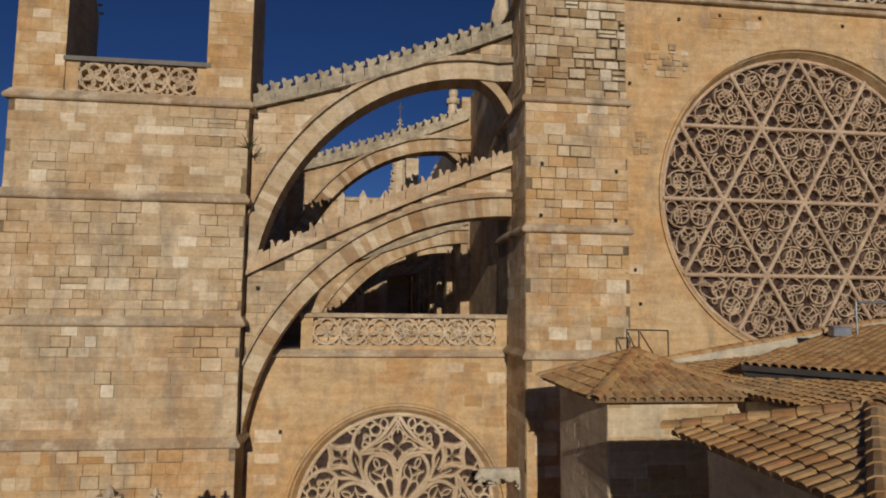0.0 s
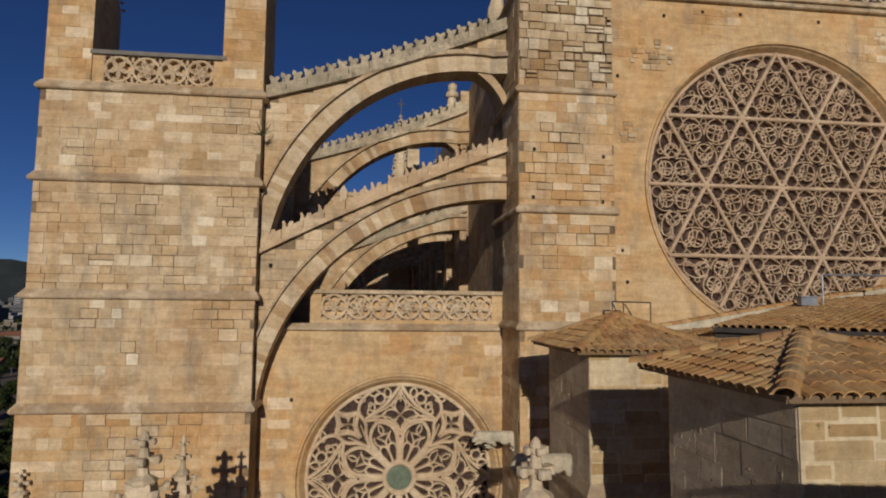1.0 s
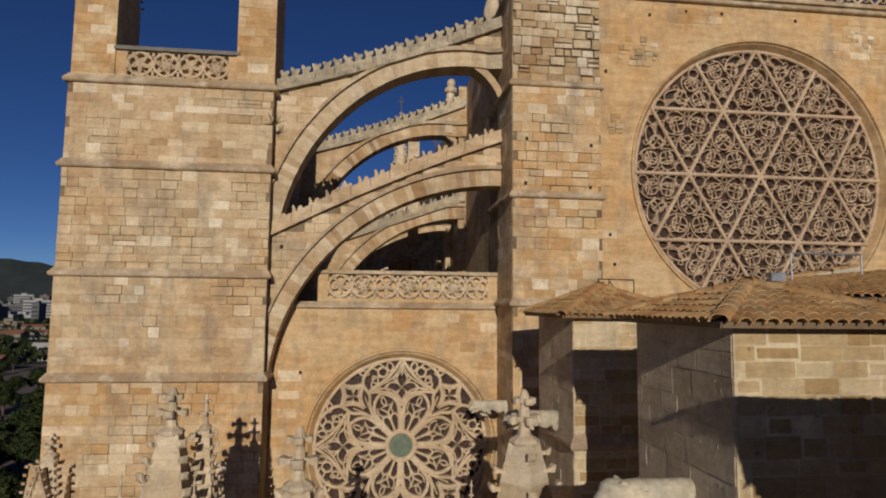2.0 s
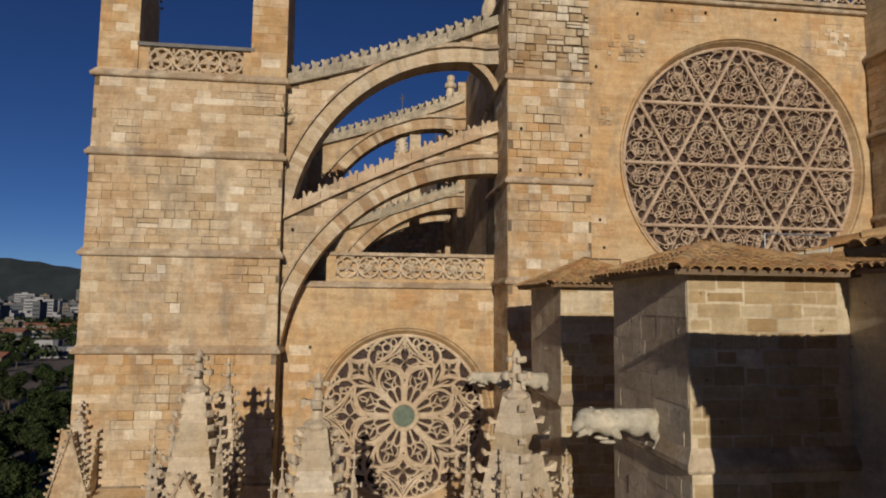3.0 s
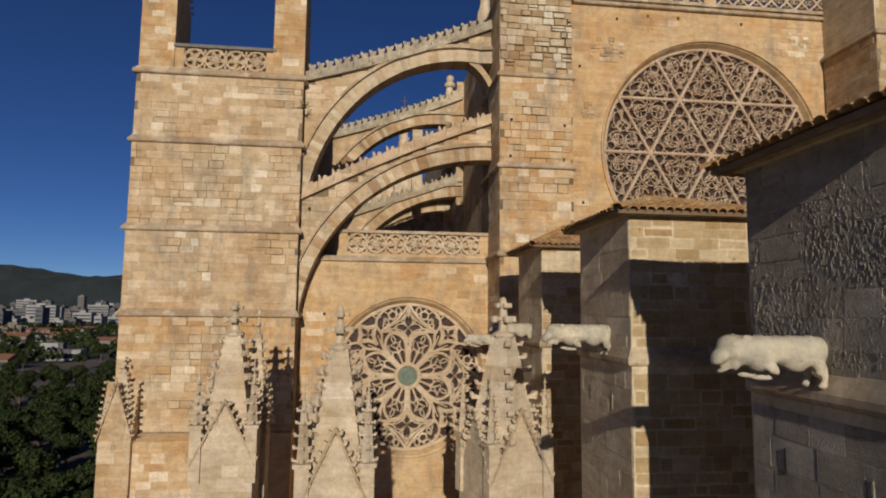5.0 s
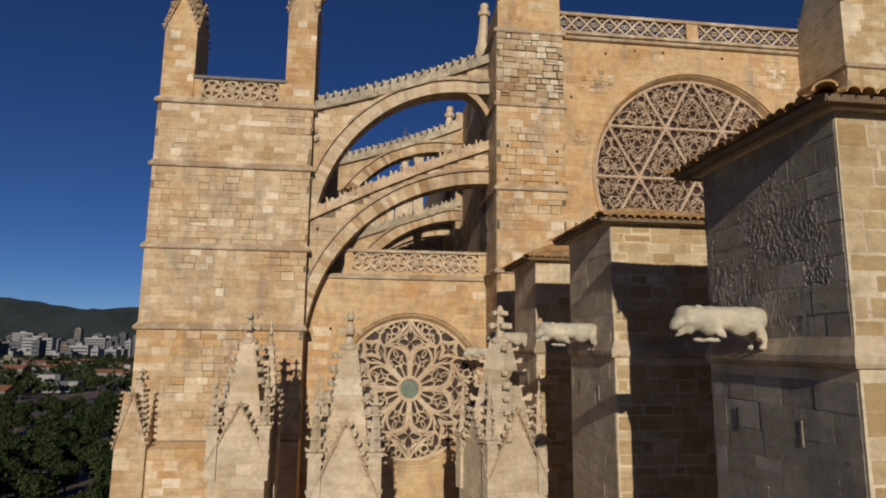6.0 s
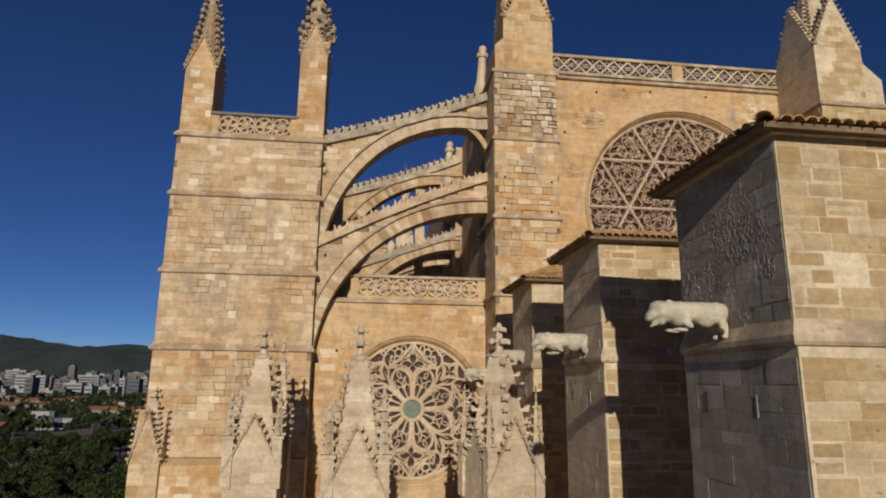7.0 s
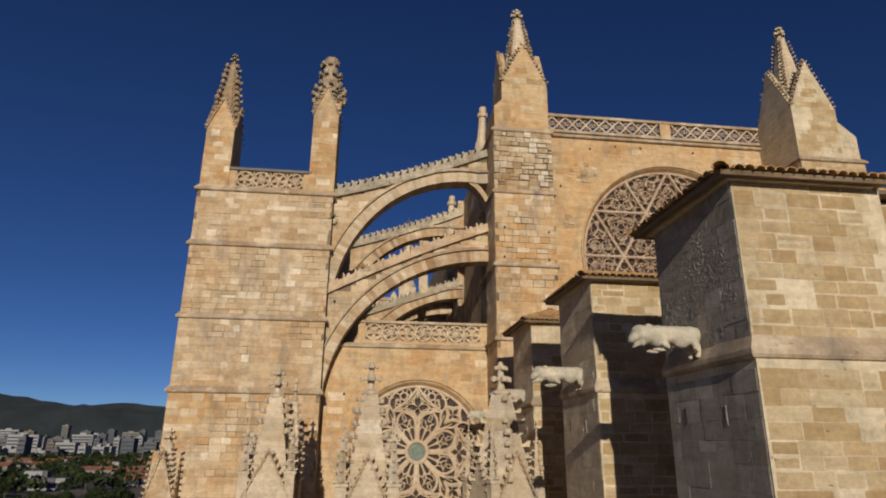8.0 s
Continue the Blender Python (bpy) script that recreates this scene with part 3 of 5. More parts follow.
def build_flyer(ring_parts=True, upper_arch=True, drop=0.0, low_drop=0.0, span=10.0):
    """drop and low_drop lower the upper and the lower arch; span is the lower arch's half width."""
    f = thing("flying_buttress", "double flying buttress of banded limestone with crenellated copings", "buttress", (0.5, 24.1, 30), group="flying buttresses")
    up_in = ellipse(4.0, 29.8 - drop, 8.35, 9.2, 172, 84, 52) + [(5.6, 39.0 - drop)]
    up_out = ellipse(4.0, 29.8 - drop, 9.05, 9.9, 172, 84, 52) + [(5.6, 39.72 - drop)]
    lo_in = ellipse(5.5, 24.3 - low_drop, span, 9.25, 176, 90, 54)
    lo_out = ellipse(5.5, 24.3 - low_drop, span + 0.62, 9.98, 176, 90, 54)
    coping_line = lambda x: 37.47 - drop + 0.27 * (x + 4.5) + 0.0085 * (x + 4.5) ** 2
    cut = lambda pts: [(max(x, TX1), z) for x, z in pts]
    for lower, upper, name in ((up_in, up_out, "upper"), (lo_in, lo_out, "lower"))[0 if upper_arch else 1:]:
        me_count = len(lower) - 1 if ring_parts else 0
        if not ring_parts:
            bm = bmesh.new()
            lo_cut, up_cut = cut(lower), cut(upper)
            for i in range(len(lo_cut) - 1):
                if up_cut[i + 1][0] - up_cut[i][0] > 1e-4:
                    strip(bm, lo_cut[i:i + 2], up_cut[i:i + 2], FY0, FY1)
            tagged(part("arch_ring", bm, M_VOUSSOIRS, f), "ring of banded voussoirs", kind="stuff")
        for i in range(0, me_count):
            bm = bmesh.new()
            a, b = cut(lower[i:i + 2]), cut(upper[i:i + 2])
            if a[0][0] >= a[1][0] - 1e-4 and b[0][0] >= b[1][0] - 1e-4 and a[0][1] >= a[1][1]:
                bm.free()
                continue
            strip(bm, a, b, FY0, FY1)
            part("voussoir", bm, M_VOUSSOIR_PALE if name == "upper" else M_VOUSSOIR, f)
        bm = bmesh.new()
        strip(bm, [(x, z + 0.002) for x, z in cut(upper)], [(x, z + 0.19) for x, z in cut(upper)], FY0 - 0.17, FY1 + 0.17)
        part("arch_moulding", bm, M_TRIM, f)
    # spandrels
    xs = [TX1 + 10.0 * i / 24 for i in range(25)]

    def top_of(pts, x):
        for (x0, z0), (x1, z1) in zip(pts, pts[1:]):
            if x0 <= x <= x1:
                return z0 + (z1 - z0) * (x - x0) / max(1e-6, x1 - x0)
        return pts[0][1] if x < pts[0][0] else pts[-1][1]
    if ring_parts or not upper_arch:
        low_line = lambda x: 31.17 + 0.53 * (x + 4.5) - 0.008 * (x + 4.5) ** 2
    else:
        low_line = lambda x: 34.75 - low_drop - 0.36 * (5.5 - x)
    if upper_arch:
        bm = bmesh.new()
        strip(bm, [(x, min(top_of(up_out, x) + 0.1, coping_line(x) - 0.02)) for x in xs], [(x, coping_line(x)) for x in xs], FY0 + 0.06, FY1 - 0.06)
        part("upper_spandrel", bm, M_JOINT if ring_parts else M_WALL, f)
    bm = bmesh.new()
    strip(bm, [(x, min(top_of(lo_out, x) + 0.1, low_line(x) - 0.02)) for x in xs], [(x, low_line(x)) for x in xs], FY0 + 0.06, FY1 - 0.06)
    part("lower_spandrel", bm, M_JOINT if ring_parts else M_WALL, f)
    for line, name, high, n, w in ((coping_line, "upper_coping", 0.44, 21, 0.27), (low_line, "lower_coping", 0.46, 14, 0.22))[0 if upper_arch else 1:]:
        skin = M_SAND_COPING if name == "lower_coping" and ring_parts else M_COPING
        bm = bmesh.new()
        if ring_parts:
            for q in range(0, 24, 2):
                bs = bmesh.new()
                run = [xs[q] + 0.012] + xs[q + 1:q + 2] + [xs[q + 2] - 0.012]
                lift = 0.03 * math.sin(q * 2.3)
                strip(bs, [(x, line(x) + 0.05) for x in run], [(x, line(x) + high + lift) for x in run], FY0 - 0.08 - 0.5 * abs(lift), FY1 + 0.08)
                part("coping_stone", bs, skin, f)
        else:
            strip(bm, [(x, line(x)) for x in xs], [(x, line(x) + high) for x in xs], FY0 - 0.08, FY1 + 0.08)
        strip(bm, [(x, line(x) - 0.12) for x in xs], [(x, line(x) + 0.06) for x in xs], FY0 - 0.2, FY1 + 0.2)
        part(name, bm, skin, f, "coping grey with lichen" if skin is M_COPING else "warm sandstone-coloured coping")
        for i in range(n):
            x = TX1 + 0.35 + (9.4 - 0.35) * i / (n - 1)
            z = line(x) + high
            bm = bmesh.new()
            if name == "upper_coping":
                e = 0.03 * math.sin(i * 5.1)
                prism(bm, [(x - w / 2, z - 0.12), (x + w / 2, z - 0.12), (x + w / 2 + 0.01, z + 0.14), (x + w / 2 + 0.07, z + 0.2), (x + w / 2 + 0.05, z + 0.33 + e), (x + 0.06, z + 0.3), (x, z + 0.24), (x - 0.06, z + 0.3 - e), (x - w / 2 - 0.05, z + 0.34 - e), (x - w / 2 - 0.07, z + 0.2), (x - w / 2 - 0.01, z + 0.14)], "y", FY0 - 0.06, FY1 + 0.06)
            else:
                for s in (-1, 1):
                    prism(bm, [(x + s * 0.1 - 0.09, z - 0.12), (x + s * 0.1 + 0.09, z - 0.12), (x + s * 0.12 + 0.07, z + 0.08), (x + s * 0.17 + 0.08, z + 0.14), (x + s * 0.17 + 0.04, z + 0.23), (x + s * 0.14 - 0.06, z + 0.2), (x + s * 0.11 - 0.07, z + 0.08)], "y", FY0 - 0.05, FY1 + 0.05)
            part("merlon", bm, skin, f)
    # stilt arch against the pier
    if not upper_arch:
        return f
    bm = bmesh.new()
    strip(bm, ellipse(3.2, 36.3 - drop, 2.45, 2.95, 104, 28, 14), ellipse(3.2, 36.3 - drop, 2.75, 3.3, 104, 24, 14), FY0 + 0.1, FY1 - 0.1)
    part("stilt_arch", bm, M_VOUSSOIR, f)
    if ring_parts:
        ashlar(f, TX1 + 0.05, 5.5, 25.0, 40.5, FY0 + 0.06, "-y", BLOCKS, 77, 0.385, (0.4, 0.9), keep=lambda u, z, du: top_of(up_out, u - du / 2) - 0.1 < z < coping_line(u - du / 2) - 0.05 or top_of(lo_out, u - du / 2) - 0.1 < z < low_line(u - du / 2) - 0.05, gap=0.014, proud=0.02, most=90)
    return f


# distances of the further bays behind the first flying buttress
BAYS = (10.6, 16.8, 22.4, 27.6, 32.9, 38.2, 43.5, 48.8)


def build_flank():
    build_flyer()
    plain_flyer = build_flyer(False, True, 0.25, 0.0, 8.8)
    plain_flyer.location.y += BAYS[0]
    low_flyer = build_flyer(False, False, 0.0, 0.0, 9.6)
    low_flyer.location.y += BAYS[1]
    for i, bay in enumerate(BAYS):
        if i > 1:
            copy_thing(low_flyer, pose(0.5, 24.1 + bay, 30))
        b = thing("flank_buttress", "plain limestone flank buttress behind the tower", "buttress", (-8.6, 24.3 + bay, 0), group="flank buttresses")
        bm = bmesh.new()
        box(bm, TX0, TX1, TY0 + bay, TY1 + bay, 0, 36.5 if i == 0 else 32.0)
        part("wall_stage", bm, M_WALL, b)
        course(b, TX0, TX1, TY0 + bay, TY1 + bay, 36.5 if i == 0 else 32.0, 0.17, 0.34, "flr")
    s = thing("strut", "short stone strut between two flying arches", "strut", (2.3, 34.6, 34.5))
    bm = bmesh.new()
    box(bm, 1.95, 2.65, 34.3, 35.1, 33.6, 38.3)
    part("strut_stone", bm, M_PALE, s)
    for px, py, pz in ((5.42, 25.4, 42.2), (4.45, 34.5, 38.9)):
        t = thing("flank_pinnacle", "slim tapering stone shaft with a moulded cap above the flying arch", "pinnacle", (px, py, pz), group="flank pinnacles")
        for name, rings in (("shaft", ((0.46, 0), (0.44, 0.55), (0.32, 0.9), (0.25, 2.7))), ("cap", ((0.36, 2.7), (0.40, 2.8), (0.38, 3.0), (0.22, 3.08), (0.27, 3.3), (0.25, 3.5), (0.12, 3.6)))):
            bm = bmesh.new()
            q = [[bm.verts.new((px + 0.05 * z + r * math.cos(math.pi * (i + 0.5) / 4), py + r * math.sin(math.pi * (i + 0.5) / 4), pz + z)) for i in range(8)] for r, z in rings]
            for a, b in zip(q, q[1:]):
                for i in range(8):
                    bm.faces.new((a[i], a[(i + 1) % 8], b[(i + 1) % 8], b[i]))
            bm.faces.new(q[-1])
            bm.faces.new(q[0][::-1])
            part(name, bm, M_PALE, t)
    for x, y, z0, z1, half in ((3.2, 70.0, 43.0, 51.6, 1.15), (6.6, 62.0, 40.0, 44.5, 0.9)):
        t = thing("church_spire", "pale crocketed spire rising beyond the aisle roof", "spire", (x, y, 0), group="far spires")
        bm = bmesh.new()
        box(bm, x - half, x + half, y - half, y + half, 27.9, z0)
        part("shaft", bm, M_PALE, t)
        spire(t, x, y, z0, z1, half, M_PALE, 8, 0.3)
        bm = bmesh.new()
        box(bm, x - 0.06, x + 0.06, y - 0.06, y + 0.06, z1 - 0.1, z1 + 1.9)
        box(bm, x - 0.4, x + 0.4, y - 0.055, y + 0.055, z1 + 1.2, z1 + 1.32)
        part("iron_cross", bm, M_IRON, t, "thin dark iron cross")
    far = thing("transept", "sunlit limestone transept with pilasters beyond the flying arches", "church", (-1.5, 82, 0))
    bm = bmesh.new()
    box(bm, -10.0, 5.6, 80.0, 84.0, 0, 43.6)
    part("wall", bm, M_WALL, far)
    for i in range(6):
        x = -9.2 + 2.75 * i
        bm = bmesh.new()
        box(bm, x - 0.45, x + 0.45, 79.2, 79.995, 0, 44.0)
        prism(bm, [(x - 0.45, 44.0), (x + 0.45, 44.0), (x, 44.8)], "y", 79.2, 79.995)
        part("pilaster", bm, M_PALE, far)
        bm = bmesh.new()
        box(bm, x + 0.85, x + 1.9, 79.96, 80.1, 34.0, 40.5)
        part("window", bm, M_GLASS, far, "dark tall window")
    course(far, -10.0, 5.6, 80.0, 84.0, 43.6, 0.25, 0.5, "f", "cornice")
    # clerestory wall of the nave, terrace roof of the aisle
    bm = bmesh.new()
    box(bm, 5.6, 7.2, 26.32, 96, 20, 42)
    wall = tagged(part("wall_clerestory", bm, M_WALL), "shaded limestone wall of the nave behind the flying buttresses", "wall", kind="structure")
    for i, bay in enumerate(BAYS):
        bm = bmesh.new()
        box(bm, 5.1, 5.598, 23.7 + bay, 25.3 + bay, 28, 42 if i == 0 else 37.5)
        part("clerestory_pier", bm, M_WALL, wall)
    bm = bmesh.new()
    box(bm, -4.4, 5.55, 25.52, 96, 27.4, 27.9)
    tagged(part("aisle_roof", bm, M_TRIM), "flat stone terrace over the side aisle", "roof", kind="structure")


# aisle end wall with its rose
AX, AZ, AR, AY = 1.27, 21.92, 3.87, 24.6


def ring_wall(bm, x0, x1, z0, z1, y0, y1, cx, cz, r, k=64):
    """A wall with a round opening that goes through it."""
    outer = []
    for i in range(k):
        a = 2 * math.pi * i / k
        c, s = math.cos(a), math.sin(a)
        d = min(((x1 - cx) / c if c > 1e-6 else (x0 - cx) / c if c < -1e-6 else 1e9), ((z1 - cz) / s if s > 1e-6 else (z0 - cz) / s if s < -1e-6 else 1e9))
        outer.append((cx + d * c, cz + d * s))
    for cxn, czn in ((x0, z0), (x0, z1), (x1, z0), (x1, z1)):
        i = min(range(k), key=lambda q: math.hypot(outer[q][0] - cxn, outer[q][1] - czn))
        outer[i] = (cxn, czn)
    inner = circle(cx, cz, r, k)
    rows = [[bm.verts.new((x, y, z)) for x, z in line] for line, y in ((inner, y0), (outer, y0), (outer, y1), (inner, y1))]
    for i in range(k):
        j = (i + 1) % k
        for q in range(4):
            bm.faces.new((rows[q][i], rows[q][j], rows[(q + 1) % 4][j], rows[(q + 1) % 4][i]))


def splay(bm, cx, cz, radii, k=96):
    """Stepped round mouldings: (radius, y) from outside in."""
    rings = [[bm.verts.new((x, y, z)) for x, z in circle(cx, cz, r, k)] for r, y in radii]
    for a, b in zip(rings, rings[1:]):
        for i in range(k):
            bm.faces.new((a[i], a[(i + 1) % k], b[(i + 1) % k], b[i]))


def polar(cx, cz, r, deg):
    return (cx + r * math.cos(radians(deg)), cz + r * math.sin(radians(deg)))


def bowed(a, b, bulge, k=10):
    """Points from a to b, bowed to the left by a part of their distance."""
    dx, dz = b[0] - a[0], b[1] - a[1]
    return [(a[0] + dx * i / k - dz * bulge * 4 * (i / k) * (1 - i / k), a[1] + dz * i / k + dx * bulge * 4 * (i / k) * (1 - i / k)) for i in range(k + 1)]


def build_aisle_end():
    w = thing("wall_aisle_end", "ochre limestone end wall of the side aisle", "wall", (0.5, 25, 0), kind="structure")
    bm = bmesh.new()
    ring_wall(bm, TX1 - 0.3, 5.6, 15.5, 28.1, AY, 25.5, AX, AZ, AR + 0.36)
    box(bm, TX1 - 0.3, 5.6, AY, 25.5, 0, 15.5)
    body = part("wall_body", bm, M_OCHRE, w)
    ashlar(body, TX1, 5.5, 15.6, 27.8, AY, "-y", OCHRE_BLOCKS, 91, 0.4, (0.5, 1.1), gap=0.008, proud=0.008, most=220,
           keep=lambda u, z, du: math.hypot(u - AX, z - AZ) > AR + 0.9 + du / 2 and noise.noise((u * 0.4, z * 0.4, 8.0)) > 0.02)
    course(w, TX1, 5.6, AY, 25.5, 28.1, 0.16, 0.26, "f")
    carved_balustrade(w, -2.55, 5.55, AY - 0.02, 28.3, 29.7, 7)
    bm = bmesh.new()
    splay(bm, AX, AZ, [(AR + 0.46, AY + 0.01), (AR + 0.44, AY - 0.09), (AR + 0.34, AY - 0.09), (AR + 0.3, AY + 0.02), (AR + 0.2, AY + 0.08), (AR + 0.02, AY + 0.38), (AR + 0.02, AY + 0.85)])
    part("rose_moulding", bm, M_OCHRE, w)
    r = thing("rose_window", "small rose window with flowing stone tracery and a green glass eye", "window", (AX, AY + 0.4, AZ - AR))
    y0, y1, R = AY + 0.34, AY + 0.62, AR
    bm = bmesh.new()
    rib(bm, circle(AX, AZ, R - 0.05, 72), 0.16, y0, y1, True)
    part("outer_ring", bm, M_TRACERY, r)
    bm = bmesh.new()
    rib(bm, circle(AX, AZ, 0.62, 32), 0.22, y0 - 0.06, y1, True)
    part("eye_ring", bm, M_TRACERY, r)
    bm = bmesh.new()
    bmesh.ops.create_circle(bm, cap_ends=True, segments=32, radius=0.6, matrix=Matrix.Translation((AX, y0 + 0.1, AZ)) @ Matrix.Rotation(math.pi / 2, 4, "X"))
    part("eye_glass", bm, M_BOSS_GLASS, r, "greenish round glass")
    bm = bmesh.new()
    bmesh.ops.create_circle(bm, cap_ends=True, segments=64, radius=R + 0.1, matrix=Matrix.Translation((AX, y1 - 0.02, AZ)) @ Matrix.Rotation(math.pi / 2, 4, "X"))
    part("leaded_glass", bm, M_GLASS, r, "dark leaded glass")
    P = lambda rad, deg: polar(AX, AZ, rad * R, deg)
    def smooth_rib(bm, keys, w, front, k=14):
        """A bar that glides through polar keys (radius, degrees)."""
        n = len(keys) - 1
        pts = []
        for s in range(k + 1):
            u = s / k * n
            i = min(int(u), n - 1)
            f = u - i
            q = [keys[max(0, min(n, i + o))] for o in (-1, 0, 1, 2)]
            v = [0.5 * (2 * q[1][c] + (q[2][c] - q[0][c]) * f + (2 * q[0][c] - 5 * q[1][c] + 4 * q[2][c] - q[3][c]) * f * f + (3 * q[1][c] - q[0][c] - 3 * q[2][c] + q[3][c]) * f ** 3) for c in (0, 1)]
            pts.append(P(v[0], v[1]))
        rib(bm, pts, w, front, y1)
    def ring(c, rad, w, front, k=10):
        rib(bm, circle(c[0], c[1], rad * R, k), w, front, y1, True)
    def foil(c, size, turn):
        """Four leaf-shaped lights about a crossing, with cusps between them."""
        for j in range(4):
            u = turn + 90 * j
            t = (c[0] + size * R * math.cos(radians(u)), c[1] + size * R * math.sin(radians(u)))
            for bulge in (-0.3, 0.3):
                rib(bm, bowed(c, t, bulge, 7), 0.065, y0 + 0.012, y1)
            e = (c[0] + size * R * 0.7 * math.cos(radians(u + 45)), c[1] + size * R * 0.7 * math.sin(radians(u + 45)))
            rib(bm, [(c[0] * 0.6 + e[0] * 0.4, c[1] * 0.6 + e[1] * 0.4), e], 0.09, y0 + 0.02, y1)
    for i in range(8):
        d = 45 * i
        bm = bmesh.new()
        rib(bm, [P(0.16, d), P(0.45, d)], 0.2, y0 - 0.02, y1)
        part("spoke", bm, M_TRACERY, r)
        bm = bmesh.new()
        if i % 2 == 0:
            # long star that points at the ring
            for s in (-1, 1):
                smooth_rib(bm, [(0.985, d), (0.86, d + s * 6), (0.76, d + s * 16), (0.715, d + s * 34)], 0.14, y0 - 0.025)
                smooth_rib(bm, [(0.43, d), (0.54, d + s * 5), (0.625, d + s * 16), (0.715, d + s * 34)], 0.13, y0 - 0.02)
                rib(bm, [P(0.80, d), P(0.95, d + s * 0.8)], 0.05, y0 + 0.02, y1)
                smooth_rib(bm, [(0.93, d), (0.84, d + s * 3.5), (0.755, d + s * 11), (0.715, d + s * 25)], 0.065, y0 + 0.006)
                smooth_rib(bm, [(0.48, d), (0.56, d + s * 3), (0.645, d + s * 11), (0.715, d + s * 25)], 0.065, y0 + 0.006)
            foil(P(0.66, d), 0.2, d)
            for s in (-1, 1):
                for r0, o0, r1, o1 in ((0.70, 13, 0.715, 27), (0.82, 3.5, 0.77, 10), (0.55, 4, 0.62, 12)):
                    rib(bm, bowed(P(r0, d + s * o0), P(r1, d + s * o1), 0.12 * s, 5), 0.07, y0 + 0.015, y1)
        else:
            for s in (-1, 1):
                smooth_rib(bm, [(0.985, d), (0.885, d + s * 4), (0.82, d + s * 12)], 0.16, y0 - 0.02)
                smooth_rib(bm, [(0.60, d), (0.72, d + s * 4), (0.82, d + s * 12)], 0.16, y0 - 0.02)
                smooth_rib(bm, [(0.44, d), (0.58, d + s * 6), (0.68, d + s * 12), (0.82, d + s * 12), (0.92, d + s * 18), (0.985, d + s * 29)], 0.14, y0 - 0.03)
                rib(bm, [P(0.53, d + s * 2.5), P(0.70, d + s * 7.5)], 0.06, y0 + 0.01, y1)
                smooth_rib(bm, [(0.94, d), (0.87, d + s * 2.5), (0.82, d + s * 8)], 0.06, y0 + 0.006)
                smooth_rib(bm, [(0.66, d), (0.74, d + s * 2.5), (0.82, d + s * 8)], 0.06, y0 + 0.006)
            foil(P(0.79, d), 0.15, d)
            ring(P(0.67, d), 0.026, 0.06, y0 + 0.015, 8)
        part("star", bm, M_TRACERY, r)
        if i % 2 == 0:
            for s in (-1, 1):
                bm = bmesh.new()
                ring(P(0.865, d + s * 15), 0.056, 0.09, y0, 12)
                for (r0, o0), (r1, o1), f in (((0.755, 22), (0.86, 23), 0.3), ((0.85, 9), (0.965, 9), 0.32), ((0.90, 25), (0.965, 31), 0.25), ((0.80, 15), (0.76, 28), 0.3), ((0.93, 14), (0.95, 21), 0.3)):
                    for bulge in (-f, f):
                        rib(bm, bowed(P(r0, d + s * o0), P(r1, d + s * o1), bulge, 7), 0.075, y0 + 0.012, y1)
                part("mouchette", bm, M_TRACERY, r)
        p = d + 22.5
        bm = bmesh.new()
        for s in (-1, 1):
            smooth_rib(bm, [(0.17, p + s * 17), (0.34, p + s * 18.5), (0.48, p + s * 17), (0.575, p + s * 10), (0.635, p)], 0.15, y0 - 0.01)
        part("petal", bm, M_TRACERY, r)
        bm = bmesh.new()
        rib(bm, [P(0.16, p), P(0.40, p)], 0.1, y0 + 0.02, y1)
        for s in (-1, 1):
            # round-headed lancets, then a triangle and a trefoil above them
            rib(bm, [P(0.30, p + s * 17)] + [P(0.30 + 0.075 * math.sin(math.pi * q / 8), p + s * (8.6 + 8.2 * math.cos(math.pi * q / 8))) for q in range(1, 8)] + [P(0.30, p + s * 0.8)], 0.085, y0 + 0.015, y1)
            rib(bm, [P(0.40, p), P(0.485, p + s * 8), P(0.485, p)], 0.075, y0 + 0.018, y1)
            rib(bm, bowed(P(0.375, p + s * 9), P(0.50, p + s * 11), 0.2, 6), 0.06, y0 + 0.016, y1)
            rib(bm, bowed(P(0.485, p), P(0.60, p), 0.22 * s, 6), 0.06, y0 + 0.016, y1)
        part("petal_light", bm, M_TRACERY, r)


# great rose wall
GX, GZ, GR, GY = 19.0, 34.74, 6.53, 24.65


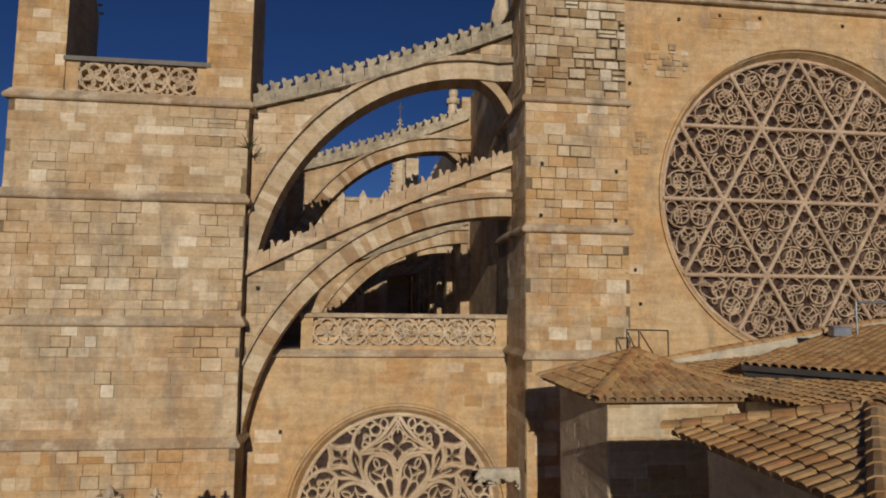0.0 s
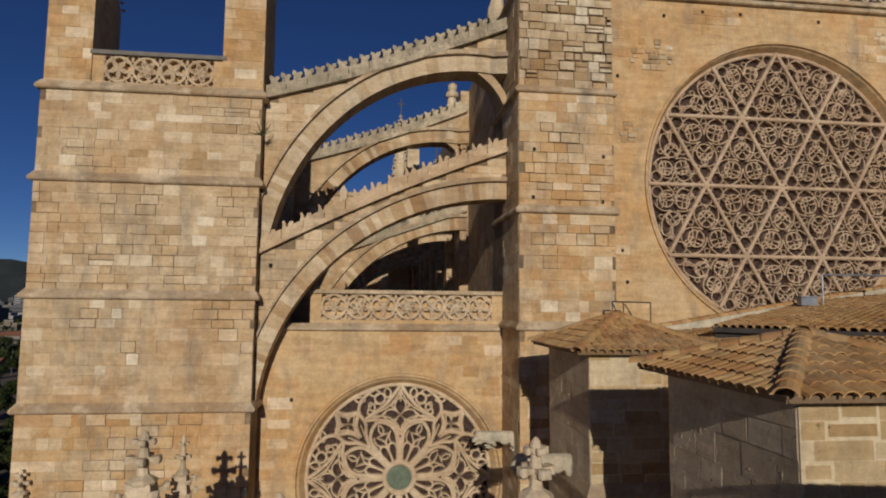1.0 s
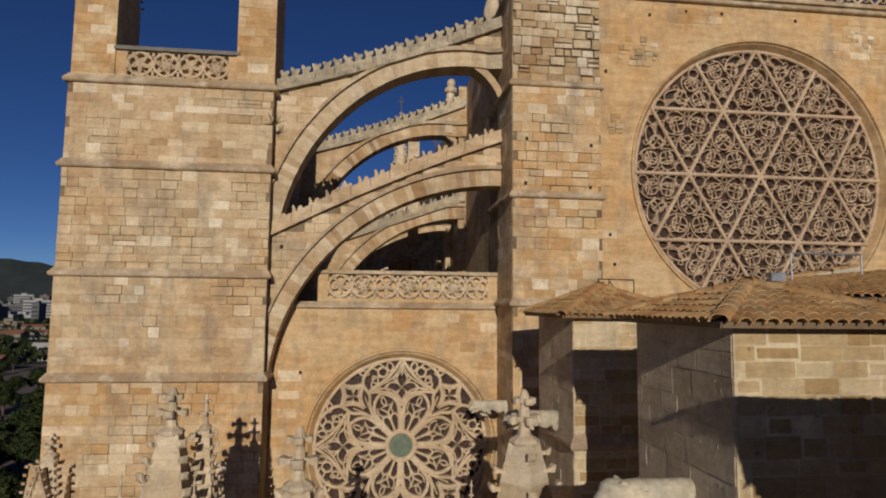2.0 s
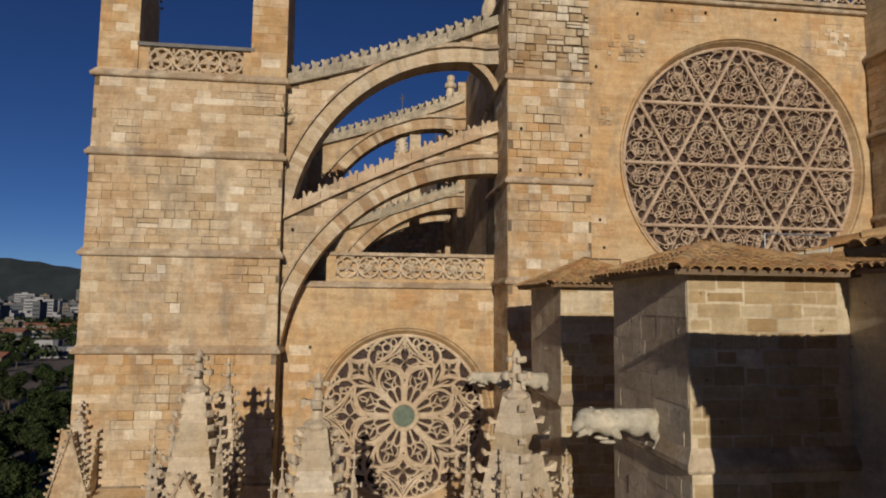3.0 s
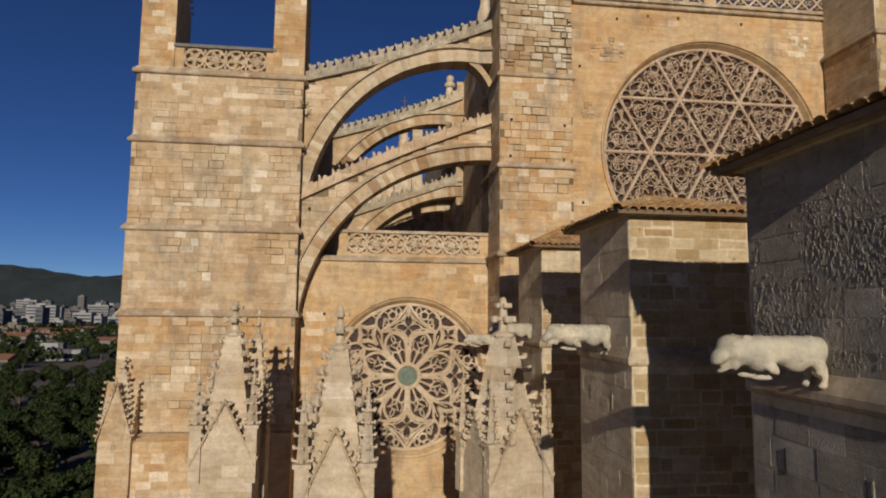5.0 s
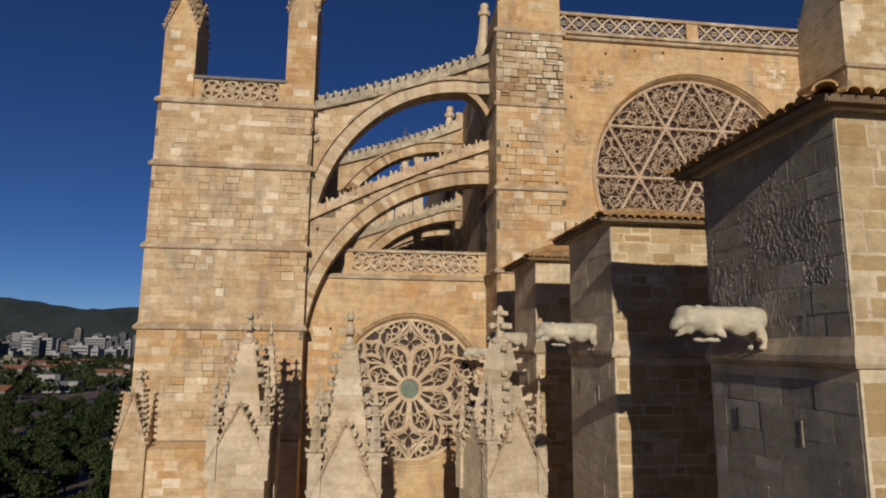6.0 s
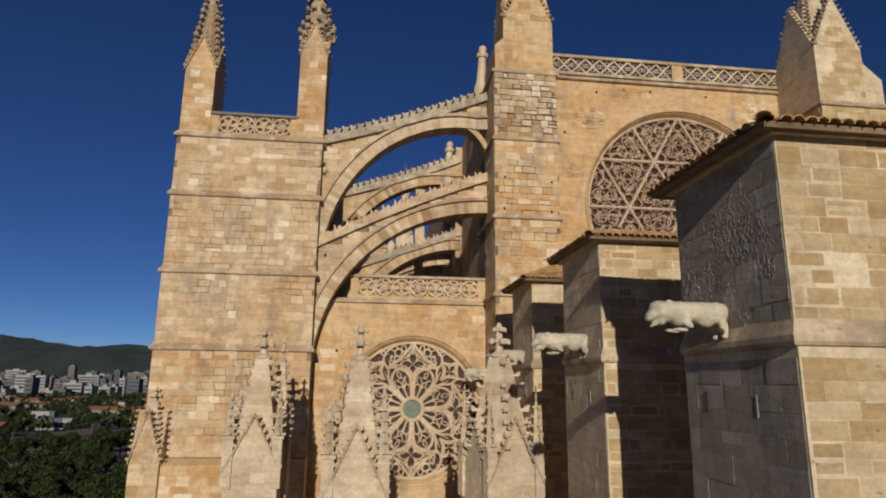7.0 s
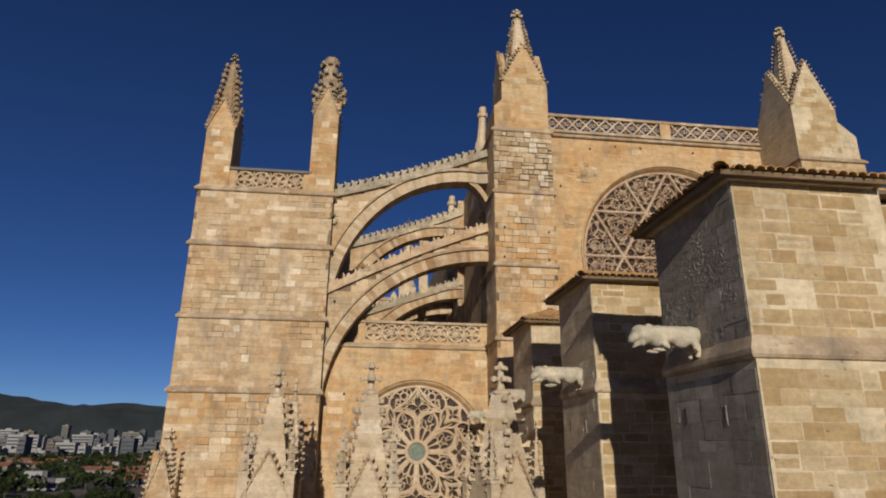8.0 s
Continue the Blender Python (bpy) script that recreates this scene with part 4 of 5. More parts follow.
def build_great_rose():
    w = thing("wall_great_rose", "high plastered limestone wall round the great rose window", "wall", (18, 25, 0), kind="structure")
    bm = bmesh.new()
    ring_wall(bm, 9.2, 26.6, 26, 43.4, GY, 26.2, GX, GZ, GR + 0.3, 96)
    box(bm, 9.2, 26.6, GY, 26.2, 0, 26)
    body = part("wall_body", bm, M_OCHRE, w)
    ashlar(body, 9.4, 26.4, 27.5, 43.1, GY, "-y", OCHRE_BLOCKS, 131, 0.4, (0.5, 1.1), gap=0.03, proud=0.022, most=180,
           keep=lambda u, z, du: math.hypot(u - GX, z - GZ) > GR + 0.75 + du / 2 and noise.noise((u * 0.35, z * 0.4, 2.0)) > 0.2)
    # spots where the render has fallen from the rubble
    for i, (px, pz, ru, rv) in enumerate(((12.5, 40.7, 1.1, 0.75), (9.95, 41.2, 0.6, 1.9), (11.3, 37.0, 0.6, 0.5), (24.6, 41.9, 0.9, 0.6))):
        ashlar(body, px - ru, px + ru, pz - rv, pz + rv, GY, "-y", RUBBLE_BLOCKS + OCHRE_BLOCKS[:2], 140 + i, 0.24, (0.18, 0.5), gap=0.06, proud=0.05, most=18,
               keep=lambda u, z, du: ((u - px) / ru) ** 2 + ((z - pz) / rv) ** 2 < 1 and noise.noise((u * 1.7, z * 2.1, 6.0)) > -0.15)
    course(w, 9.2, 26.6, GY, 26.2, 43.45, 0.22, 0.3, "f", "cornice")
    bm = bmesh.new()
    splay(bm, GX, GZ, [(GR + 0.37, GY + 0.01), (GR + 0.36, GY - 0.1), (GR + 0.28, GY - 0.1), (GR + 0.24, GY + 0.02), (GR + 0.2, GY + 0.05), (GR + 0.02, GY + 0.42), (GR + 0.02, GY + 0.9)], 128)
    part("rose_moulding", bm, M_OCHRE, w)
    r = thing("great_rose_window", "great rose window of pale stone tracery in a six-pointed star", "window", (GX, GY + 0.4, GZ - GR))
    y0, y1, R = GY + 0.36, GY + 0.62, GR
    bm = bmesh.new()
    bmesh.ops.create_circle(bm, cap_ends=True, segments=64, radius=R + 0.1, matrix=Matrix.Translation((GX, y1 - 0.02, GZ)) @ Matrix.Rotation(math.pi / 2, 4, "X"))
    part("leaded_glass", bm, M_GLASS, r, "dark leaded glass")
    bm = bmesh.new()
    rib(bm, circle(GX, GZ, R - 0.04, 96), 0.16, y0, y1, True)
    part("outer_ring", bm, M_ROSE, r)
    for d in (0, 60, 120):
        for off in (-0.5, 0, 0.5):
            h = math.sqrt(1 - off * off) * R
            c, s = math.cos(radians(d)), math.sin(radians(d))
            bm = bmesh.new()
            rib(bm, [(GX - s * off * R - c * h, GZ + c * off * R - s * h), (GX - s * off * R + c * h, GZ + c * off * R + s * h)], 0.17, y0 - 0.09 - 0.004 * (d // 60), y1)
            part("star_bar", bm, M_ROSE, r)
    a = R / math.sqrt(3)

    def panel(corners):
        """Tracery of one triangle: a quatrefoil ring and two eyes towards each corner, with flowing bars between."""
        bm = bmesh.new()
        mx, mz = sum(p[0] for p in corners) / 3, sum(p[1] for p in corners) / 3
        at = lambda dx, dz, f: (mx + dx * f, mz + dz * f)
        area = abs((corners[1][0] - corners[0][0]) * (corners[2][1] - corners[0][1]) - (corners[2][0] - corners[0][0]) * (corners[1][1] - corners[0][1]))
        if (corners[1][0] - corners[0][0]) * (corners[2][1] - corners[0][1]) < (corners[2][0] - corners[0][0]) * (corners[1][1] - corners[0][1]):
            corners = [corners[0], corners[2], corners[1]]
        scale = area / sum(math.dist(corners[i], corners[i - 1]) for i in range(3)) / (0.2887 * a)
        spots = [(px - mx, pz - mz, math.degrees(math.atan2(pz - mz, px - mx))) for px, pz in corners]
        for i, (dx, dz, ang) in enumerate(spots):
            q = math.hypot(dx, dz)
            rr = 0.104 * a * scale
            f = 0.162 * a * scale / q
            cx, cz = at(dx, dz, f)
            spot = lambda deg, r: (cx + r * rr * math.cos(radians(ang + deg)), cz + r * rr * math.sin(radians(ang + deg)))
            corner = 1 - 0.172 * a * scale / q
            rib(bm, circle(cx, cz, rr, 18), 0.058, y0 - 0.012, y1, True)
            for j in range(4):
                # cusps between four round lights
                rib(bm, [spot(45 + 90 * j, 0.1), spot(45 + 90 * j, 1.0)], 0.05, y0 + 0.012, y1)
                rib(bm, [spot(45 + 90 * j, 0.7), spot(45 + 90 * j, 1.0)], 0.11, y0 + 0.016, y1)
            for s in (-1, 1):
                # pointed hood from the ring to the corner, and a bar that falls from the ring to the side
                rib(bm, bowed(spot(s * 98, 1.32), at(dx, dz, corner - 0.1), -0.22 * s, 9), 0.058, y0 - 0.02, y1)
                foot = (mx + dx * 0.4 - s * dz * 0.345 * (1.0 if scale > 0.95 else 0.85), mz + dz * 0.4 + s * dx * 0.345 * (1.0 if scale > 0.95 else 0.85))
                rib(bm, bowed(foot, at(dx, dz, corner - 0.12), 0.16 * s, 6), 0.045, y0 + 0.004, y1)
            rib(bm, circle(*at(dx, dz, corner), 0.08 * a * scale, 14), 0.05, y0, y1, True)
            rib(bm, circle(*at(dx, dz, corner - 0.125 * a * scale / q), 0.043 * a * scale, 10), 0.045, y0 + 0.004, y1, True)
            bx, bz = spots[(i + 1) % 3][:2]
            ex, ez = (dx + bx) / 2, (dz + bz) / 2
            for vx, vz, s in ((dx, dz, 1), (bx, bz, -1)):
                kx, kz = vx * 0.46 + ex * 0.54, vz * 0.46 + ez * 0.54
                rib(bm, bowed(at(ex, ez, 0.2), (mx + kx * 0.98, mz + kz * 0.98), 0.2 * s, 8), 0.055, y0 - 0.006, y1)
            rib(bm, circle(*at(ex, ez, 0.8), 0.036 * a * scale, 9), 0.042, y0 + 0.01, y1, True)
        return bm
    V = lambda rad, deg: polar(GX, GZ, rad, deg)
    for i in range(6):
        d = 60 * i
        part("tracery_panel", panel([(GX, GZ), V(a, d), V(a, d + 60)]), M_ROSE, r)
        part("tracery_panel", panel([V(a, d), V(a, d + 60), V(R, d + 30)]), M_ROSE, r)
        for s in (-1, 1):
            part("edge_panel", panel([V(a, d), V(R, d), V(R, d + s * 30)]), M_ROSE, r)
    # pierced parapet on the cornice
    b = thing("roof_balustrade", "pierced stone balustrade of crossed bars along the roof edge", "balustrade", (18, GY, 43.7))
    y = GY - 0.1
    for z0, z1, pr in ((43.72, 43.92, 0.05), (44.95, 45.15, 0.08)):
        bm = bmesh.new()
        box(bm, 9.5, 26.5, y - pr, y + 0.3 + pr, z0, z1)
        part("rail", bm, M_TRIM, b)
    n = 17
    for i in range(n):
        x0, x1 = 9.5 + i, 10.5 + i
        bm = bmesh.new()
        if i == 9:
            box(bm, x0 + 0.1, x1 - 0.1, y - 0.03, y + 0.3, 43.92, 44.95)
            part("pier_block", bm, M_OCHRE, b)
            continue
        for s in (0, 1):
            rib(bm, [(x0 if s else x1, 43.92), (x1 if s else x0, 44.95)], 0.13, y + 0.01 * s, y + 0.22)
        for cx, cz in ((x0 + 0.5, 44.2), (x0 + 0.5, 44.68), (x0 + 0.08, 44.44), (x0 + 0.92, 44.44)):
            rib(bm, circle(cx, cz, 0.13, 10), 0.05, y + 0.03, y + 0.2, True)
        part("lattice_panel", bm, M_TRACERY, b)


def build_pier(x0, x1, y0, zs, z1, z2, ztip, seed, label, tower_loc, upper, rough=True):
    """A pier of the nave's end wall, with string courses, a gable and a spire."""
    p = thing("end_pier", label, "pier", tower_loc, group="nave end piers")
    tops = zs + [0]
    for i, (top, low) in enumerate(zip(tops, tops[1:])):
        bm = bmesh.new()
        box(bm, x0, x1, y0 - 0.03 * i, 26.3, low, top)
        w = part("wall_stage", bm, M_JOINT, p)
        course(p, x0, x1, y0 - 0.03 * i, 26.3, top, 0.17, 0.32, "flr")
        lowest = max(low, 15)
        if top > 16:
            stones = CHAPEL_BLOCKS if not rough else OCHRE_BLOCKS + BLOCKS[:3] if i else RUBBLE_BLOCKS
            k = min(i, 4) if rough else 3
            ashlar(w, x0, x1, lowest + 0.12, top - 0.12, y0 - 0.03 * i, "-y", stones, seed + i, (0.37, 0.39, 0.42, 0.42, 0.42)[k], (0.3, 0.85), smooth=patchy(0.45, (0.55, -0.22, -0.35, -0.35, 0)[k], seed * 1.3 + i), gap=0.055 if k == 0 else 0.026, proud=(0.12, 0.07, 0.035, 0.025, 0.02)[k], most=85, split=(0.16, 0.05, 0.04, 0.03, 0.03)[k])
            ashlar(w, y0 + 0.02, 24.5, lowest + 0.12, top - 0.12, x0, "-x", BLOCKS, seed + 20 + i, 0.4, (0.5, 1.0), smooth=patchy(0.4, -0.1, seed + i), most=20, proud=0.02)
    yb = y0 + 0.15
    top = zs[0]
    bm = bmesh.new()
    xa, xb, zl, zr = upper
    ba, bb = x0 + 0.12, x1 - 0.08
    cx = (xa + xb) / 2
    # block with sloped shoulders below a narrower gabled stage
    prism(bm, [(ba, top), (bb, top), (bb, zr - 0.9 * (bb - xb) - 0.01), (xb, zr), (xb, z1), (xa, z1), (xa, zl), (ba, zl - 0.9 * (xa - ba) - 0.01)], "y", yb, 24.6)
    skin = M_OCHRE if rough else M_CHAPEL
    w = part("gable_block", bm, skin, p)
    bm = bmesh.new()
    prism(bm, [(xa, z1), (xb, z1), (cx, z2)], "y", yb, yb + 0.6)
    part("gable", bm, skin, p)
    ym = (yb + 24.6) / 2
    for xs in (xa + 0.003, xb - 0.503):
        bm = bmesh.new()
        prism(bm, [(yb + 0.003, z1), (24.597, z1), (ym, z2 + 0.1)], "x", xs, xs + 0.5)
        part("side_gable", bm, skin, p)
    ashlar(w, xa + 0.05, xb - 0.05, top + 0.3, z1, yb, "-y", (OCHRE_BLOCKS if rough else []) + CHAPEL_BLOCKS[:2], seed + 40, 0.42, (0.5, 1.0), keep=patchy(0.5, -0.05, seed), proud=0.01, gap=0.012)
    ashlar(w, xa, xb, z1, z2 - 0.3, yb, "-y", (OCHRE_BLOCKS if rough else []) + CHAPEL_BLOCKS[:2], seed + 41, 0.4, (0.45, 0.9), keep=lambda u, z, du: abs(u - cx) + du / 2 < (xb - xa) / 2 * (1 - (z + 0.22 - z1) / (z2 - z1)), proud=0.012, gap=0.014)
    me = crocket_mesh(M_SPIRE)
    rnd = random.Random(seed)
    for i in range(12):
        f = (i + 0.5) / 12
        for s, xe in ((-1, xa - 0.06), (1, xb + 0.06)):
            x = xe + (cx - xe) * f
            z = z1 + (z2 - z1) * f + 0.08
            piece("crocket", me, Matrix.Translation((x, yb + rnd.uniform(0.0, 0.1), z)) @ Matrix.Rotation((0 if s > 0 else math.pi) + rnd.uniform(-0.4, 0.4), 4, "Z") @ Matrix.Scale(0.19 * rnd.uniform(0.7, 1.2), 4), p)
            piece("crocket", me, Matrix.Translation((xa + 0.1, ym + s * (1 - f) * (24.6 - yb) / 2, z1 + (z2 + 0.1 - z1) * f + 0.06)) @ Matrix.Rotation(s * math.pi / 2 + rnd.uniform(-0.4, 0.4), 4, "Z") @ Matrix.Scale(0.2 * rnd.uniform(0.7, 1.2), 4), p)
    spire(p, cx, ym, z1 + 0.55, ztip, 1.4, M_PALE, 18, 0.2, flare=0.1, knobs=M_SPIRE)
    return p


build_tower()
build_flank()
build_aisle_end()
build_great_rose()
build_pier(5.55, 9.4, 21.6, [41.95, 37.6, 32.8, 28.28], 45.62, 48.8, 52.7, 200, "limestone pier with rough patched masonry and a crocketed spire", (7.5, 23.5, 0), (6.2, 9.3, 44.3, 45.5))
build_pier(26.2, 30.9, 20.6, [40.8, 36.5, 32.0, 27.5], 44.85, 48.68, 52.9, 300, "golden limestone corner pier with a crocketed spire", (28.5, 23, 0), (26.34, 29.61, 44.8, 43.9), False)


# ---- chapel buttress blocks with tiled hip roofs ----
def tile_mesh(material):
    """A barrel tile one unit wide and long, tapering, with thickness; its lower end at y = -0.5."""
    bm = bmesh.new()
    rings = []
    for y, s in ((-0.5, 1.0), (0.55, 0.8)):
        out = [bm.verts.new((0.56 * s * math.cos(math.pi * i / 6), y, 0.42 * s * math.sin(math.pi * i / 6))) for i in range(7)]
        inn = [bm.verts.new((0.47 * s * math.cos(math.pi * i / 6), y, 0.35 * s * math.sin(math.pi * i / 6))) for i in range(7)]
        rings.append((out, inn))
    (o0, i0), (o1, i1) = rings
    for j in range(6):
        bm.faces.new((o0[j], o0[j + 1], o1[j + 1], o1[j]))
        bm.faces.new((i0[j], i0[j + 1], i1[j + 1], i1[j]))
        bm.faces.new((o0[j], o0[j + 1], i0[j + 1], i0[j]))
    return mesh_of(bm, material, "roof_tile")


TILE = tile_mesh(M_TILE)


def tiled_slope(parent, poly, seed, wide=0.235, long=0.4, most=300):
    """Barrel tiles on a plane: poly's first two corners are its eave, seen from outside left to right."""
    rnd = random.Random(seed)
    p = [Vector(q) for q in poly]
    u = (p[1] - p[0]).normalized()
    nrm = (p[1] - p[0]).cross(p[-1] - p[0]).normalized()
    v = nrm.cross(u).normalized()
    flat = [((q - p[0]).dot(u), (q - p[0]).dot(v)) for q in p]
    bm = bmesh.new()
    lo = [bm.verts.new(q - nrm * 0.1) for q in p]
    hi = [bm.verts.new(q) for q in p]
    bm.faces.new(hi)
    bm.faces.new(lo[::-1])
    for i in range(len(p)):
        bm.faces.new((lo[i], lo[(i + 1) % len(p)], hi[(i + 1) % len(p)], hi[i]))
    part("roof_bed", bm, M_MORTAR, parent)

    def inside(a, b):
        ok = False
        for (x0, y0), (x1, y1) in zip(flat, flat[1:] + flat[:1]):
            if (y0 > b) != (y1 > b) and a < x0 + (b - y0) / (y1 - y0) * (x1 - x0):
                ok = not ok
        return ok
    us, vs = [q[0] for q in flat], [q[1] for q in flat]
    spots = []
    for i in range(int((max(us) - min(us)) / wide) + 1):
        a = min(us) + (i + 0.5) * wide
        for j in range(int((max(vs) - min(vs)) / (long * 0.86)) + 1):
            b = (j + 0.42) * long * 0.86
            if inside(a, b):
                spots.append((a, b))
    verts, faces = [], []
    for k, (a, b) in enumerate(spots):
        turn = rnd.uniform(-0.05, 0.05)
        o = p[0] + u * (a + rnd.uniform(-0.008, 0.008)) + v * (b - 0.06 + rnd.uniform(-0.015, 0.015)) + nrm * (0.012 + rnd.uniform(0, 0.012))
        cu, cv = u * math.cos(turn) + v * math.sin(turn), v * math.cos(turn) - u * math.sin(turn) + nrm * -0.06
        m = Matrix(((cu.x * wide, cv.x * long, nrm.x * wide, o.x), (cu.y * wide, cv.y * long, nrm.y * wide, o.y), (cu.z * wide, cv.z * long, nrm.z * wide, o.z), (0, 0, 0, 1)))
        if k < most:
            piece("roof_tile", TILE, m, parent)
        else:
            n0 = len(verts)
            verts += [tuple(m @ q.co) for q in TILE.vertices]
            faces += [tuple(n0 + q for q in f.vertices) for f in TILE.polygons]
    if verts:
        me = bpy.data.meshes.new("tile_infill")
        me.from_pydata(verts, [], faces)
        me.materials.append(M_TILES)
        tagged(adopt(new("tile_infill", me), parent), "rows of weathered clay barrel tiles", kind="stuff")


def hip_tiles(parent, a, b, seed):
    """Ridge tiles from a low corner up to the apex."""
    a, b = Vector(a), Vector(b)
    v = (b - a).normalized()
    u = v.cross(Vector((0, 0, 1))).normalized()
    n = u.cross(v)
    k = int((b - a).length / 0.36)
    for i in range(k + 1):
        o = a + v * (0.36 * i + 0.1) + n * 0.05
        m = Matrix(((u.x * 0.3, v.x * 0.44, n.x * 0.3, o.x), (u.y * 0.3, v.y * 0.44, n.y * 0.3, o.y), (u.z * 0.3, v.z * 0.44, n.z * 0.3, o.z), (0, 0, 0, 1)))
        piece("ridge_tile", TILE, m, parent)


BX0, BX1 = 5.65, 8.85


def build_block(y0, y1, seed, peak, worn):
    b = thing("chapel_buttress", "limestone chapel buttress with a clay-tiled hip roof, its flank in shade", "buttress", ((BX0 + BX1) / 2, (y0 + y1) / 2, 0), group="chapel buttresses")
    flank = ERODED_BLOCKS if worn else PALE_FLANK_BLOCKS
    bm = bmesh.new()
    box(bm, BX0, BX1 + 0.3, y0, y1, 24.05, 27.92)
    up = part("upper_wall", bm, M_CHAPEL, b)
    bm = bmesh.new()
    box(bm, BX0 - 0.02, BX1 + 0.3, y0 - 0.05, y1 + 0.05, 0, 24.05)
    low = part("lower_wall", bm, M_CHAPEL, b)
    course(b, BX0, BX1 + 0.3, y0, y1, 24.2, 0.15, 0.42, "fl", "ledge")
    ashlar(up, BX0 + 0.02, BX1, 24.36, 27.9, y0, "-y", CHAPEL_BLOCKS, seed, 0.33, (0.36, 0.95), gap=0.05, proud=0.005, keep=patchy(0.9, -0.55, seed * 0.37))
    ashlar(up, y0 + 0.03, y1, 24.36, 27.9, BX0, "-x", flank, seed + 1, 0.44, (0.6, 1.15), gap=0.012, proud=0.014)
    ashlar(low, BX0 + 0.02, BX1, 15, 23.85, y0 - 0.05, "-y", CHAPEL_BLOCKS, seed + 2, 0.33, (0.36, 0.95), gap=0.05, proud=0.005, most=70, keep=patchy(0.9, -0.55, seed * 0.41))
    ashlar(low, y0, y1, 15, 23.85, BX0 - 0.02, "-x", flank, seed + 3, 0.44, (0.6, 1.15), gap=0.012, proud=0.014, most=70)
    e, z0, z1 = 0.38, 27.93, peak
    x0, x1, ya, yb = BX0 - e - 0.05, BX1 + 0.25, y0 - e, y1 + e
    top = ((BX0 + BX1) / 2 - 0.1, (y0 + y1) / 2, z1)
    c = [(x0, ya, z0), (x1, ya, z0), (x1, yb, z0), (x0, yb, z0)]
    for i in range(4):
        tiled_slope(b, [c[i], c[(i + 1) % 4], top], seed + 10 + i)
        hip_tiles(b, c[i], top, seed)
    bm = bmesh.new()
    box(bm, BX0 - 0.14, BX1 + 0.1, y0 - 0.14, y1 + 0.14, 27.84, 27.93)
    part("eave_cornice", bm, M_CHAPEL, b)
    for y, z, iron in ((y1 - 0.8, 22.85, True), (y0 + 1.2, 22.8, False)):
        bm = bmesh.new()
        box(bm, BX0 - 0.045, BX0 - 0.025, y - 0.02, y + 0.02, z, z + 0.4)
        part("iron_cramp", bm, M_IRON if iron else M_SCULPT, low)
    # flaking skin of the weathered flank
    rnd = random.Random(seed + 7)
    verts, faces = [], []
    for i in range(3600 if worn else 260):
        y, z = rnd.uniform(y0 + 0.3, y1 - 0.1), rnd.uniform(24.6, 27.6)
        if noise.noise((y * 0.7 + seed, z * 0.9, 4.0)) < -0.12 + 0.22 * abs(z - 26.4 + 0.35 * (y - y0)) + rnd.uniform(-0.4, 0.4):
            continue
        w, h, d, t = rnd.uniform(0.006, 0.018), rnd.uniform(0.015, 0.085), rnd.uniform(0.002, 0.009), rnd.uniform(-0.7, 0.7)
        n0 = len(verts)
        for a, b, o in ((-1, -0.8, 0), (0.9, -1, 0), (1, 0.7, 0), (-0.7, 1, 0), (-0.5, -0.3, 1), (0.5, -0.5, 0.8), (0.45, 0.4, 1.0), (-0.4, 0.6, 0.7)):
            verts.append((BX0 - 0.012 - d * o, y + a * w + t * b * h * 0.5, z + b * h))
        faces += [tuple(n0 + q for q in f) for f in ((4, 5, 6, 7), (0, 1, 5, 4), (1, 2, 6, 5), (2, 3, 7, 6), (3, 0, 4, 7))]
    me = bpy.data.meshes.new("flaking_skin")
    me.from_pydata(verts, [], faces)
    me.materials.append(M_ERODED if worn else M_FLANK)
    tagged(adopt(new("flaking_skin", me), up), "flakes of eroded stone on the shaded flank", kind="stuff")
    return b


for q, (ya, yb, peak) in enumerate(((-2.4, 1.3, 28.5), (6.26, 9.95, 28.6), (14.3, 17.95, 28.8))):
    build_block(ya, yb, 500 + 50 * q, peak, q == 0)


